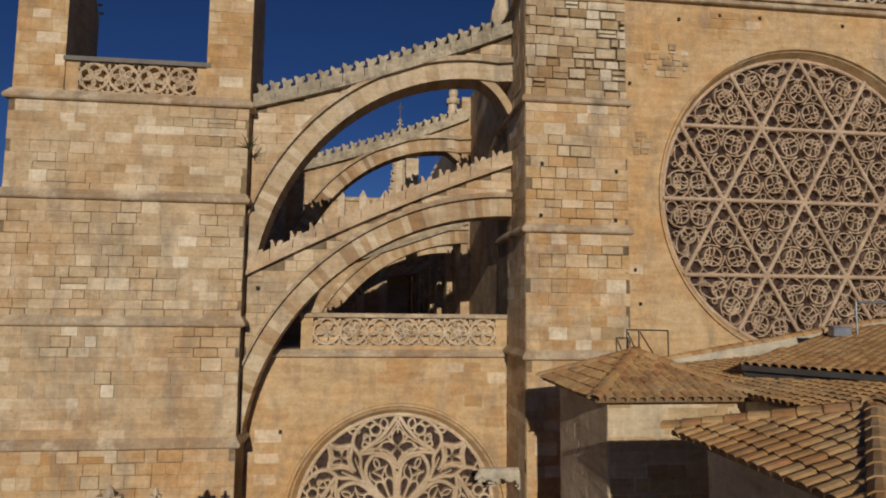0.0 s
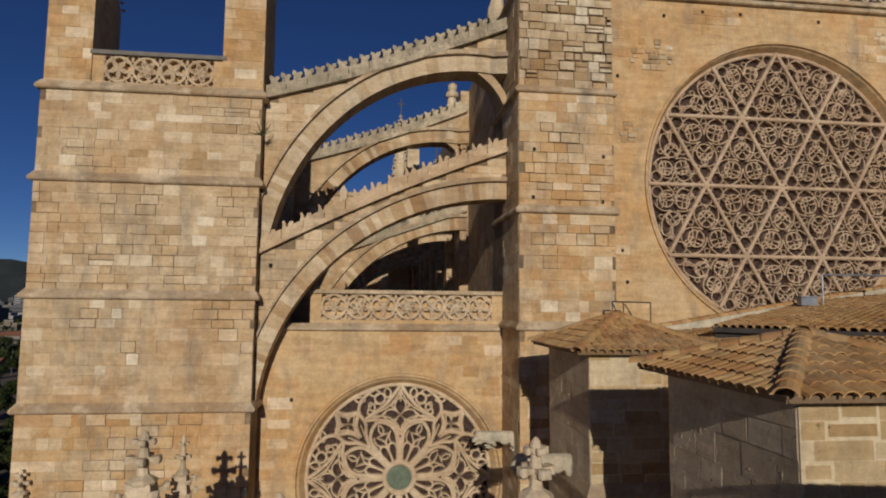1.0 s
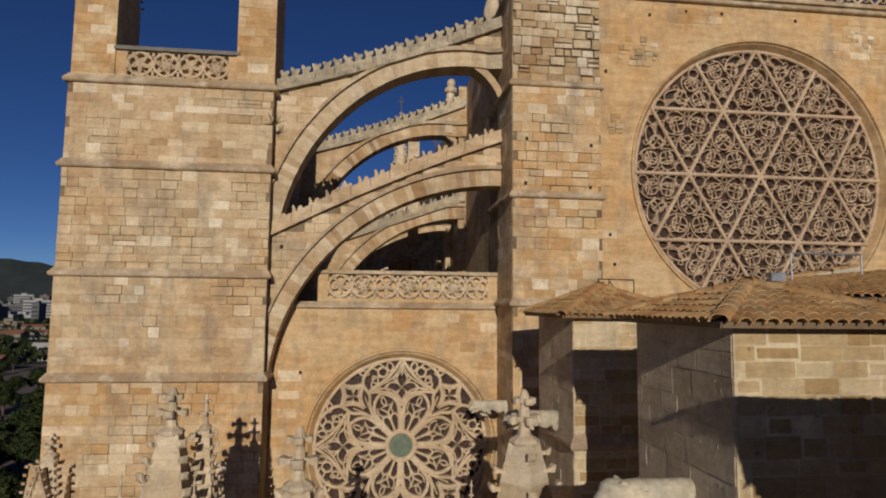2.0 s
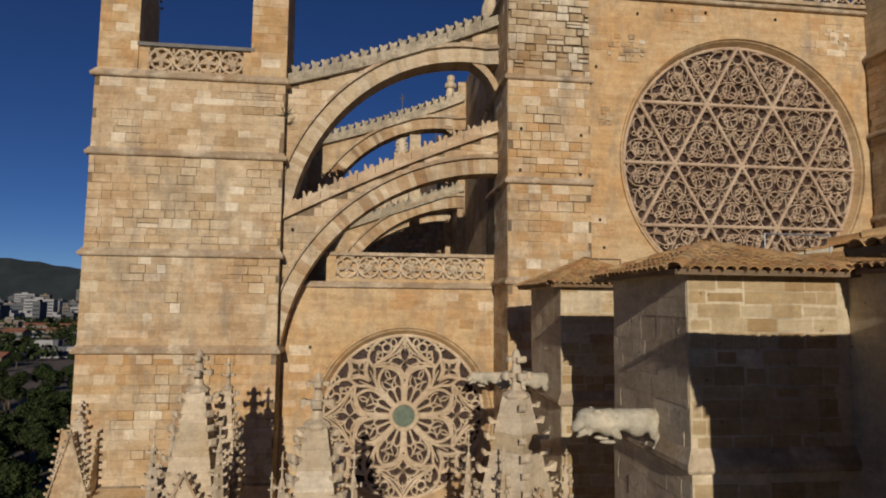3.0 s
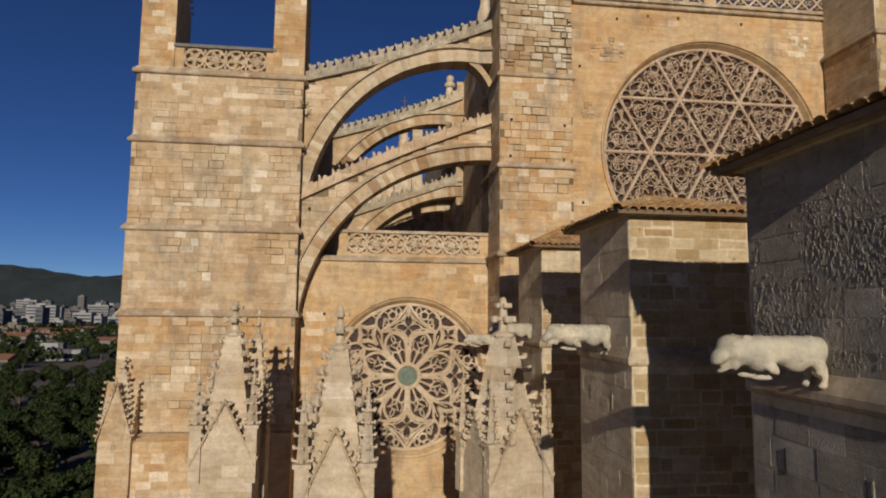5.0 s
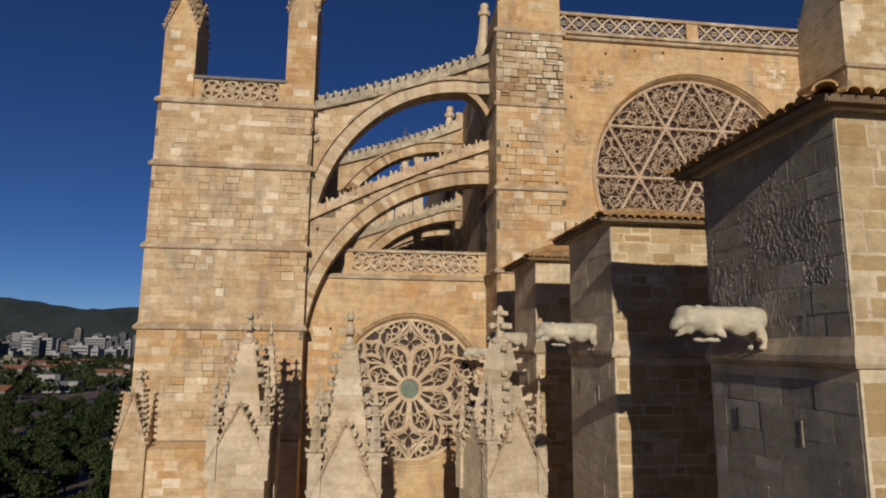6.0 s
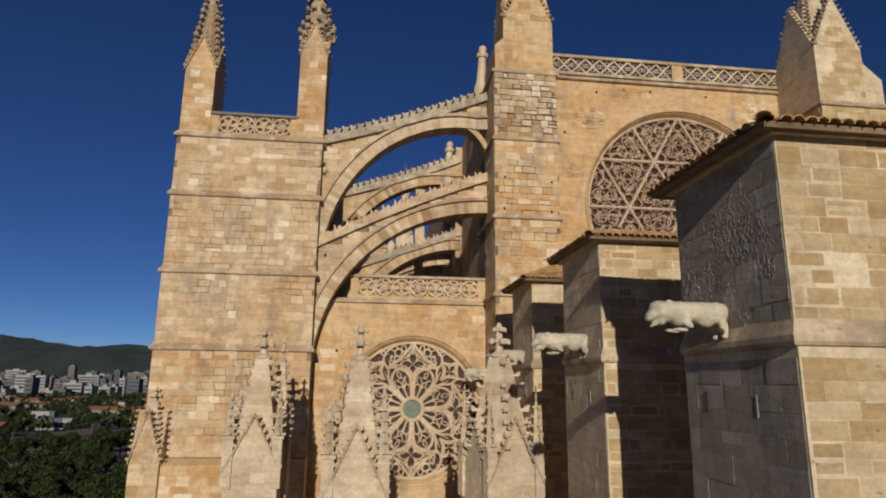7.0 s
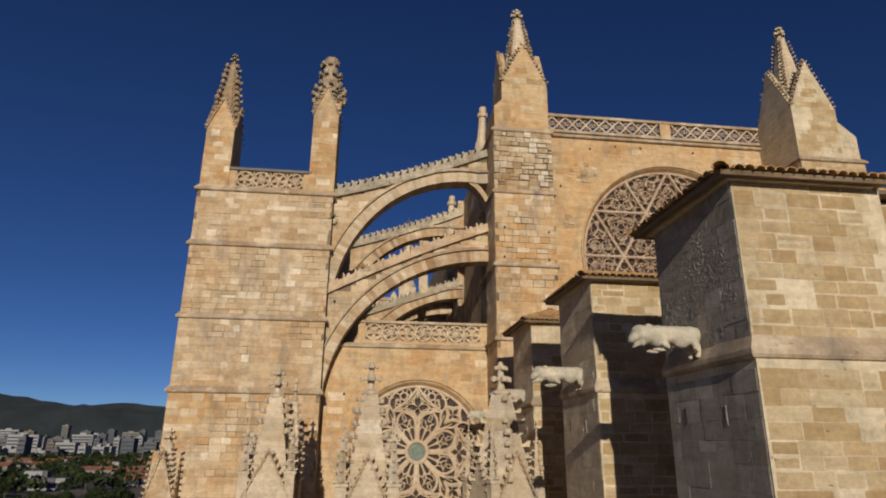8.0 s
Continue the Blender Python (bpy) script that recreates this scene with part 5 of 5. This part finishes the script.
def build_chapel():
    c = thing("chapel", "limestone chapel between the buttresses with low clay-tiled roofs", "chapel", (16, 8, 0))
    bm = bmesh.new()
    box(bm, BX1 + 0.25, 26, -1.6, 20.3, 0, 27.9)
    box(bm, 8.4, BX1 + 0.25, 18.4, 20.6, 0, 28.3)
    w = part("wall_body", bm, M_CHAPEL, c)
    ashlar(w, BX1 + 0.3, 14, 20, 27.8, -1.6, "-y", CHAPEL_BLOCKS, 801, 0.44, (0.6, 1.15), gap=0.03, proud=0.02, most=120)
    x0 = BX1 + 0.1
    tiled_slope(c, [(x0, 19.9, 27.98), (x0, -2.0, 27.98), (14.8, -2.0, 28.53), (14.8, 9.6, 28.53), (10.3, 16.0, 28.106), (16.2, 19.9, 28.66)], 820)
    # upper roof behind a dark flashing
    g = lambda x, y: 28.5 + 0.115 * ((x - 10.2) * 0.82 + (y - 16.1) * 0.57)
    corners = [(10.25, 16.1), (15.0, 9.3), (24.0, 9.3), (24.0, 19.95), (16.3, 19.95)]
    bm = bmesh.new()
    for (xa, ya), (xb, yb) in zip(corners, corners[1:] + corners[:1]):
        q = [bm.verts.new(c) for c in ((xa, ya, 27.9), (xb, yb, 27.9), (xb, yb, g(xb, yb) - 0.05), (xa, ya, g(xa, ya) - 0.05))]
        bm.faces.new(q)
    part("roof_step", bm, M_LEAD, c, "dark flashing under the upper roof")
    bm = bmesh.new()
    (xa, ya), (xb, yb) = corners[:2]
    n = Vector((yb - ya, xa - xb, 0)).normalized() * 0.14
    lo = [(xa, ya), (xb, yb), (xb + n.x, yb + n.y), (xa + n.x, ya + n.y)]
    prism(bm, lo, "z", 28.36, 28.5)
    part("gutter", bm, M_LEAD, c, "dark lead gutter")
    tiled_slope(c, [(x, y, g(x, y)) for x, y in corners], 830)
    bm = bmesh.new()
    strip(bm, [(9.5, 27.9), (20.0, 28.0)], [(9.5, 28.22), (20.0, 30.0)], 20.0, 20.3)
    part("verge_wall", bm, M_SCULPT, c, "whitewashed verge wall")
    for i in range(28):
        x = 9.6 + i * 0.37
        o = Vector((x, 20.12, 28.22 + (x - 9.5) * 0.1695))
        piece("verge_tile", TILE, Matrix.Translation(o) @ Matrix.Rotation(0.17, 4, "Y").inverted() @ Matrix.Rotation(-math.pi / 2, 4, "Z") @ Matrix.Diagonal((0.36, 0.42, 0.3, 1)), c)
    r = thing("roof_rail", "thin dark iron rail on the chapel roof", "rail", (9.5, 20, 28.4))
    for (xa, za), (xb, zb) in (((8.77, 28.3), (8.77, 29.28)), ((10.25, 28.3), (10.25, 29.28)), ((9.2, 28.3), (9.2, 29.28)), ((8.77, 29.28), (10.25, 29.26)), ((8.8, 29.2), (9.2, 28.35)), ((9.25, 29.2), (9.75, 28.4))):
        bm = bmesh.new()
        d = Vector((xb - xa, 0, zb - za))
        bmesh.ops.create_cone(bm, cap_ends=True, segments=8, radius1=0.025, radius2=0.025, depth=d.length, matrix=Matrix.Translation(((xa + xb) / 2, 20.4, (za + zb) / 2)) @ d.to_track_quat("Z", "Y").to_matrix().to_4x4())
        part("bar", bm, M_IRON, r)

    v = thing("roof_vent", "grey metal vent box and pipe rail on the upper roof", "vent", (15.0, 18.3, 29.3))
    bm = bmesh.new()
    box(bm, 14.65, 15.25, 18.15, 18.4, 29.2, 29.48)
    part("vent_box", bm, M_STEEL, v)
    bm = bmesh.new()
    box(bm, 14.6, 15.3, 18.1, 18.45, 29.48, 29.52)
    part("vent_lid", bm, M_STEEL, v)
    for (xa, za), (xb, zb) in (((15.58, 29.2), (15.58, 30.3)), ((15.58, 30.28), (18.5, 30.28)), ((18.5, 29.4), (18.5, 30.3))):
        bm = bmesh.new()
        d = Vector((xb - xa, 0, zb - za))
        bmesh.ops.create_cone(bm, cap_ends=True, segments=8, radius1=0.035, radius2=0.035, depth=d.length, matrix=Matrix.Translation(((xa + xb) / 2, 18.3, (za + zb) / 2)) @ d.to_track_quat("Z", "Y").to_matrix().to_4x4())
        part("pipe", bm, M_STEEL, v)


build_chapel()


# ---- gargoyles: plain stone beasts ----
def gargoyle_mesh():
    bm = bmesh.new()

    def blob(x, y, z, rx, ry, rz, tilt=0.0):
        bmesh.ops.create_icosphere(bm, subdivisions=3, radius=1.0, matrix=Matrix.Translation((x, y, z)) @ Matrix.Rotation(tilt, 4, "Y") @ Matrix.Diagonal((rx, ry, rz, 1)))
    # long level back, barrel chest, haunch
    for i in range(8):
        x = -1.45 + i * 0.18
        blob(x, 0, 0.5, 0.3, 0.25, 0.26)
    blob(-1.12, 0, 0.44, 0.33, 0.27, 0.3)
    blob(-0.45, 0, 0.43, 0.3, 0.27, 0.3)
    blob(-0.2, 0, 0.5, 0.24, 0.24, 0.26)
    # blunt head, muzzle and open jaw
    blob(-1.6, 0, 0.54, 0.26, 0.22, 0.22, 0.25)
    blob(-1.78, 0, 0.42, 0.2, 0.16, 0.13, -0.5)
    blob(-1.86, 0, 0.33, 0.12, 0.13, 0.08, -0.3)
    blob(-1.72, 0, 0.2, 0.18, 0.11, 0.05, -0.5)
    blob(-1.58, 0, 0.28, 0.1, 0.14, 0.12)
    for s in (-1, 1):
        blob(-1.42, s * 0.19, 0.7, 0.1, 0.05, 0.07, 0.5)
        blob(-1.66, s * 0.19, 0.62, 0.07, 0.04, 0.035, 0.3)
        blob(-1.0, s * 0.2, 0.22, 0.09, 0.06, 0.16, -0.8)
        blob(-1.2, s * 0.2, 0.06, 0.2, 0.065, 0.05, 0.06)
        blob(-0.14, s * 0.2, 0.3, 0.1, 0.08, 0.24, 0.2)
        blob(-0.06, s * 0.2, 0.06, 0.055, 0.06, 0.22, 0.15)
        blob(-0.1, s * 0.2, -0.08, 0.09, 0.07, 0.045)
    blob(-0.02, 0, 0.5, 0.16, 0.2, 0.24)
    for v in bm.verts:
        v.co += Vector((1, 1, 1)) * 0.02 * noise.noise(v.co * 5)
    for f in bm.faces:
        f.smooth = True
    return mesh_of(bm, M_SCULPT, "gargoyle")


GARGOYLE = gargoyle_mesh()
for x, y, z, s in ((BX0 - 0.05, -0.35, 24.4, 0.84), (BX0, 7.75, 24.32, 0.95), (BX0, 15.9, 24.25, 0.9), (5.6, 22.6, 23.6, 0.85)):
    g = new("gargoyle", GARGOYLE)
    g.matrix_world = Matrix.Translation((x, y, z)) @ Matrix.Scale(s, 4)
    weld = g.modifiers.new("weld", "REMESH")
    weld.mode, weld.voxel_size, weld.use_smooth_shade = "VOXEL", 0.035, True
    tagged(g, "pale stone gargoyle jutting from a buttress", "gargoyle", "gargoyles")


# ---- pinnacles in front of the aisle ----
def build_pinnacle(cx, cy, half, tip, zg, zs, seed, label, corner=True, turn=0.0, body=None, spin=0.0):
    p = thing("pinnacle", label, "pinnacle", (cx, cy, 0), group="aisle pinnacles")
    gabled_shaft(p, cx - half, cx + half, cy - half, cy + half, 0, zs, zg, body or M_GREY, 0.15 if corner else 0.12)
    ashlar(p, cx - half, cx + half, 15.5, zs, cy - half, "-y", GREY_BLOCKS if not body else BLOCKS, 700 + seed, 0.45, (0.5, 1.0), gap=0.012, proud=0.016, most=22)
    bm = bmesh.new()
    box(bm, cx - half * 0.66, cx + half * 0.66, cy - half * 0.66, cy + half * 0.66, zs, zs + 0.3 * (tip - zs))
    part("core", bm, body or M_GREY, p)
    spire(p, cx, cy, zs + 0.2 * (tip - zs), tip, half * 1.12, M_GREY, 8, 0.25 if corner else 0.17, crown=0.28, sides=4, spin=radians(spin))
    p.rotation_euler.z = radians(turn)
    if corner:
        for sx in (-1, 1):
            for sy in (-1, 1):
                x, y = cx + sx * half * 0.92, cy + sy * half * 0.92
                bm = bmesh.new()
                box(bm, x - 0.2, x + 0.2, y - 0.2, y + 0.2, zs - 0.6, zs + 1.3)
                part("corner_shaft", bm, M_GREY, p)
                bm = bmesh.new()
                box(bm, x - 0.26, x + 0.26, y - 0.26, y + 0.26, zs + 1.3, zs + 1.42)
                part("corner_cap", bm, M_GREY, p)
                spire(p, x, y, zs + 1.42, zs + 3.75, 0.19, M_GREY, 5, 0.115, crown=0.32, sides=4, spin=math.pi / 4)


build_pinnacle(-1.75, 10.7, 1.0, 25.5, 21.9, 19.6, 1, "pale grey crocketed pinnacle on an aisle buttress")
build_pinnacle(3.95, 13.4, 1.15, 25.9, 22.0, 19.6, 2, "grey crocketed pinnacle beside the chapel", turn=18, spin=27)
build_pinnacle(-5.95, 15.9, 1.05, 25.7, 22.0, 19.8, 3, "lichen-grey crocketed pinnacle before the tower")
build_pinnacle(-5.25, 17.0, 0.52, 25.35, 22.2, 20.6, 4, "slender crocketed pinnacle close to the tower", False)
build_pinnacle(-12.35, 22.75, 0.72, 23.1, 21.9, 19.3, 5, "small crocketed pinnacle at the tower's foot", False, body=M_WALL)


# ---- small marks of age ----
def build_bush():
    rnd = random.Random(3)
    t = thing("wall_bush", "dry bush growing from a joint at the tower's edge", "bush", (-4.45, 22.95, 35.7))
    for i in range(26):
        d = Vector((rnd.uniform(-0.8, 0.9), rnd.uniform(-1, 0.1), rnd.uniform(-0.3, 1.0))).normalized() * rnd.uniform(0.25, 0.6)
        bm = bmesh.new()
        o = Vector((-4.45, 22.95, 35.7))
        bmesh.ops.create_cone(bm, cap_ends=True, segments=5, radius1=0.018, radius2=0.006, depth=d.length, matrix=Matrix.Translation(o + d / 2) @ d.to_track_quat("Z", "Y").to_matrix().to_4x4())
        part("twig", bm, M_BUSH, t)


def build_holes():
    """Putlog holes, black with soot."""
    for x, y, z in ((6.15, 21.5, 35.2), (8.95, 21.5, 35.0), (6.2, 21.5, 38.0), (8.9, 21.5, 33.2), (6.1, 21.5, 33.3), (11.0, 24.6, 31.6), (11.2, 24.6, 30.2), (13.2, 24.6, 42.6), (15.1, 24.6, 42.9), (17.0, 24.6, 42.9), (21.0, 24.6, 42.8), (10.9, 24.6, 39.6), (-4.05, 23.5, 30.6), (-3.2, 24.55, 25.2)):
        t = thing("putlog_hole", "small dark putlog hole in the stone wall", "hole", (x, y, z - 0.12), group="putlog holes")
        bm = bmesh.new()
        box(bm, x - 0.06, x + 0.06, y - 0.005, y + 0.3, z - 0.07, z + 0.07)
        part("soot", bm, M_DARK, t)


build_bush()
build_holes()


# ---- distance: trees, town, hills ----
def build_trees():
    m, n, l, b = shader("foliage")
    col = ramp(n, l, n.new("ShaderNodeNewGeometry").outputs["Random Per Island"], [(0.0, (0.016, 0.026, 0.009)), (0.6, (0.027, 0.04, 0.014)), (1.0, (0.05, 0.06, 0.02))])
    l.new(col, b.inputs["Base Color"])
    b.inputs["Roughness"].default_value, b.inputs["Specular IOR Level"].default_value = 0.9, 0.1
    bark = plain("bark", (0.10, 0.075, 0.05), 0.95)
    kinds = []
    for k in range(4):
        rnd = random.Random(900 + k)
        t = thing("tree", "dark green broad-crowned tree in the park", "tree", (0, 0, 0), group="park trees")
        bm = bmesh.new()
        for (ax, ay, az), (bx, by, bz), r0, r1 in [((0, 0, 0), (0.1, 0.1, 4), 0.32, 0.22)] + [((0.1, 0.1, 3.4 + 0.4 * i), (rnd.uniform(-2.6, 2.6), rnd.uniform(-2.6, 2.6), rnd.uniform(5.5, 8)), 0.14, 0.04) for i in range(6)]:
            d = Vector((bx - ax, by - ay, bz - az))
            bmesh.ops.create_cone(bm, cap_ends=True, segments=7, radius1=r0, radius2=r1, depth=d.length, matrix=Matrix.Translation(((ax + bx) / 2, (ay + by) / 2, (az + bz) / 2)) @ d.to_track_quat("Z", "Y").to_matrix().to_4x4())
        part("trunk", bm, bark, t)
        verts, faces = [], []
        lobes = [(Vector((rnd.uniform(-2.3, 2.3), rnd.uniform(-2.3, 2.3), rnd.uniform(5.0, 8.2))), rnd.uniform(1.1, 1.9)) for _ in range(11)]
        for c, r in lobes:
            for _ in range(170):
                d = Vector((rnd.gauss(0, 1), rnd.gauss(0, 1), rnd.gauss(0, 1))).normalized()
                o = c + d * r * rnd.uniform(0.55, 1.05)
                e = Vector((rnd.gauss(0, 1), rnd.gauss(0, 1), rnd.gauss(0, 1))).normalized() * rnd.uniform(0.16, 0.34)
                f = e.cross(d).normalized() * rnd.uniform(0.16, 0.34)
                n0 = len(verts)
                verts += [tuple(o - e - f * 0.5), tuple(o + e * 0.2 - f), tuple(o + e + f * 0.3), tuple(o - e * 0.2 + f)]
                faces.append((n0, n0 + 1, n0 + 2, n0 + 3))
        me = bpy.data.meshes.new("crown")
        me.from_pydata(verts, [], faces)
        me.materials.append(m)
        adopt(new("crown", me), t)
        kinds.append(t)
    rnd = random.Random(77)
    put = 0
    first = {}
    for i in range(205):
        d = 45 + 190 * (i / 150) ** 1.15 if i < 150 else rnd.uniform(250, 760)
        a = radians(-rnd.uniform(14, 36))
        x, y = d * math.sin(a), d * math.cos(a)
        if x > -17 and y < 80:
            continue
        k = rnd.randrange(4)
        s = rnd.uniform(0.65, 1.0)
        m4 = pose(x, y, 0, 0, 0, rnd.uniform(0, 360))
        if k not in first:
            first[k] = True
            kinds[k].matrix_basis = m4
        else:
            o = copy_thing(kinds[k], m4)
            o.scale = (s, s, s)


def build_tree_belt():
    rnd = random.Random(41)
    verts, faces = [], []
    for i in range(420):
        a, d = radians(-rnd.uniform(13, 39)), rnd.choice((rnd.uniform(800, 900), rnd.uniform(330, 700)))
        base, high, r = Vector((d * math.sin(a), d * math.cos(a), 0)), rnd.uniform(6, 11), rnd.uniform(2.5, 5)
        for _ in range(26):
            v = Vector((rnd.gauss(0, 1), rnd.gauss(0, 1), rnd.gauss(0, 1))).normalized()
            o = base + Vector((v.x * r, v.y * r, high * 0.6 + v.z * high * 0.4))
            e = Vector((rnd.gauss(0, 1), rnd.gauss(0, 1), rnd.gauss(0, 1))).normalized() * rnd.uniform(0.8, 1.6)
            f = e.cross(v).normalized() * rnd.uniform(0.8, 1.6)
            n0 = len(verts)
            verts += [tuple(o - e - f * 0.5), tuple(o + e * 0.2 - f), tuple(o + e + f * 0.3), tuple(o - e * 0.2 + f)]
            faces.append((n0, n0 + 1, n0 + 2, n0 + 3))
    me = bpy.data.meshes.new("far_trees")
    me.from_pydata(verts, [], faces)
    me.materials.append(bpy.data.materials["foliage"])
    tagged(new("far_trees", me), "belt of dark green trees before the far town", "trees", kind="stuff")


def build_town():
    rnd = random.Random(5)
    wall_mats = [plain("town_wall_" + n, c, 0.85, 0, 0.08, 0.2) for n, c in (("white", (0.29, 0.285, 0.275)), ("cream", (0.2, 0.18, 0.15)), ("grey", (0.1, 0.1, 0.105)), ("sand", (0.17, 0.135, 0.1)))]
    roof_m = plain("terracotta_roof", (0.24, 0.1, 0.055), 0.9, 0, 0.2, 0.3)
    win = plain("window_glass", (0.05, 0.06, 0.07), 0.2, 0, 0.3, 0.5)

    def house(x, y, w, d, h, mat, strips, label, turn=0.0, pitched=False):
        t = thing("town_building", label, "building", (x, y, 0), group="town buildings")
        bm = bmesh.new()
        box(bm, x - w / 2, x + w / 2, y - d / 2, y + d / 2, 0, h)
        part("wall", bm, mat, t)
        bm = bmesh.new()
        if pitched:
            prism(bm, [(y - d / 2 - 0.6, h), (y + d / 2 + 0.6, h), (y, h + d * 0.22)], "x", x - w / 2 - 0.5, x + w / 2 + 0.5)
            part("roof", bm, roof_m, t, "terracotta roof")
        else:
            box(bm, x - w / 2 - 0.3, x + w / 2 + 0.3, y - d / 2 - 0.3, y + d / 2 + 0.3, h, h + 0.9)
            box(bm, x - w * 0.2, x + w * 0.1, y - d * 0.2, y + d * 0.2, h + 0.9, h + 4)
            part("roof", bm, mat, t)
        floors = max(1, int(h / 4.6))
        n = max(2, int(w / 4.0))
        for f in range(floors):
            z = 1.2 + f * (h - 1.0) / floors
            if strips:
                bm = bmesh.new()
                box(bm, x - w / 2 + 0.8, x + w / 2 - 0.8, y - d / 2 - 0.08, y - d / 2 + 0.1, z, z + 2.2)
                part("window_band", bm, win, t)
                if int(x) % 2:
                    continue
                bm = bmesh.new()
                box(bm, x - w / 2 + 0.4, x + w / 2 - 0.4, y - d / 2 - 1.2, y - d / 2, z - 0.9, z - 0.1)
                part("balcony", bm, mat, t)
        return t
    for row, (dist, lo, hi, count) in enumerate(((950, 9, 26, 28), (1250, 14, 34, 36), (1700, 24, 60, 42))):
        for i in range(count):
            a = radians(-39 + 27 * (i + rnd.uniform(0.2, 0.8)) / count)
            d = dist + rnd.uniform(-90, 90)
            h = rnd.uniform(lo, hi)
            mat = wall_mats[rnd.choice((0, 0, 0, 1, 2, 2, 2, 3))]
            house(d * math.sin(a), d * math.cos(a), rnd.choice((9, 12, 14, 18, 26, 38)) * rnd.uniform(0.8, 1.2), rnd.uniform(12, 20), h, mat, True, rnd.choice(("white", "pale")) + " apartment block with rows of windows in the far town")
    for i in range(46):
        a = radians(-rnd.uniform(15, 38))
        d = rnd.uniform(300, 850)
        house(d * math.sin(a), d * math.cos(a), rnd.uniform(10, 34), rnd.uniform(7, 12), rnd.uniform(3, 6), wall_mats[rnd.randrange(4)], True, "low harbour building with a terracotta roof", pitched=rnd.random() < 0.65)


def build_hills():
    m, n, l, b = shader("wooded_hill")
    l.new(ramp(n, l, noise_node(n, l, 0.006, 8, 0.7), [(0.35, (0.012, 0.019, 0.021)), (0.65, (0.026, 0.035, 0.037))]), b.inputs["Base Color"])
    b.inputs["Roughness"].default_value = 1.0
    for k, (dist, base, seed) in enumerate(((3300, 165, 1.0), (4200, 232, 7.0))):
        bm = bmesh.new()
        cols, rows = 160, 12
        grid = []
        for i in range(cols + 1):
            a = radians(-75 + 150 * i / cols)
            top = base * (1 + 0.18 * noise.noise((a * 7, seed, 0)) + 0.14 * noise.noise((a * 19, seed, 3)))
            line = []
            for j in range(rows + 1):
                f = j / rows
                d = dist + 400 * (f - 0.5)
                z = top * math.sin(math.pi * f) * (1 + 0.12 * noise.noise((a * 40, f * 6, seed))) - 2
                line.append(bm.verts.new((d * math.sin(a), d * math.cos(a), z)))
            grid.append(line)
        for i in range(cols):
            for j in range(rows):
                bm.faces.new((grid[i][j], grid[i + 1][j], grid[i + 1][j + 1], grid[i][j + 1]))
        tagged(part("backdrop_hills", bm, m), "dark wooded hills on the horizon behind the town", "hills", kind="structure")


build_trees()
build_tree_belt()
build_town()
build_hills()
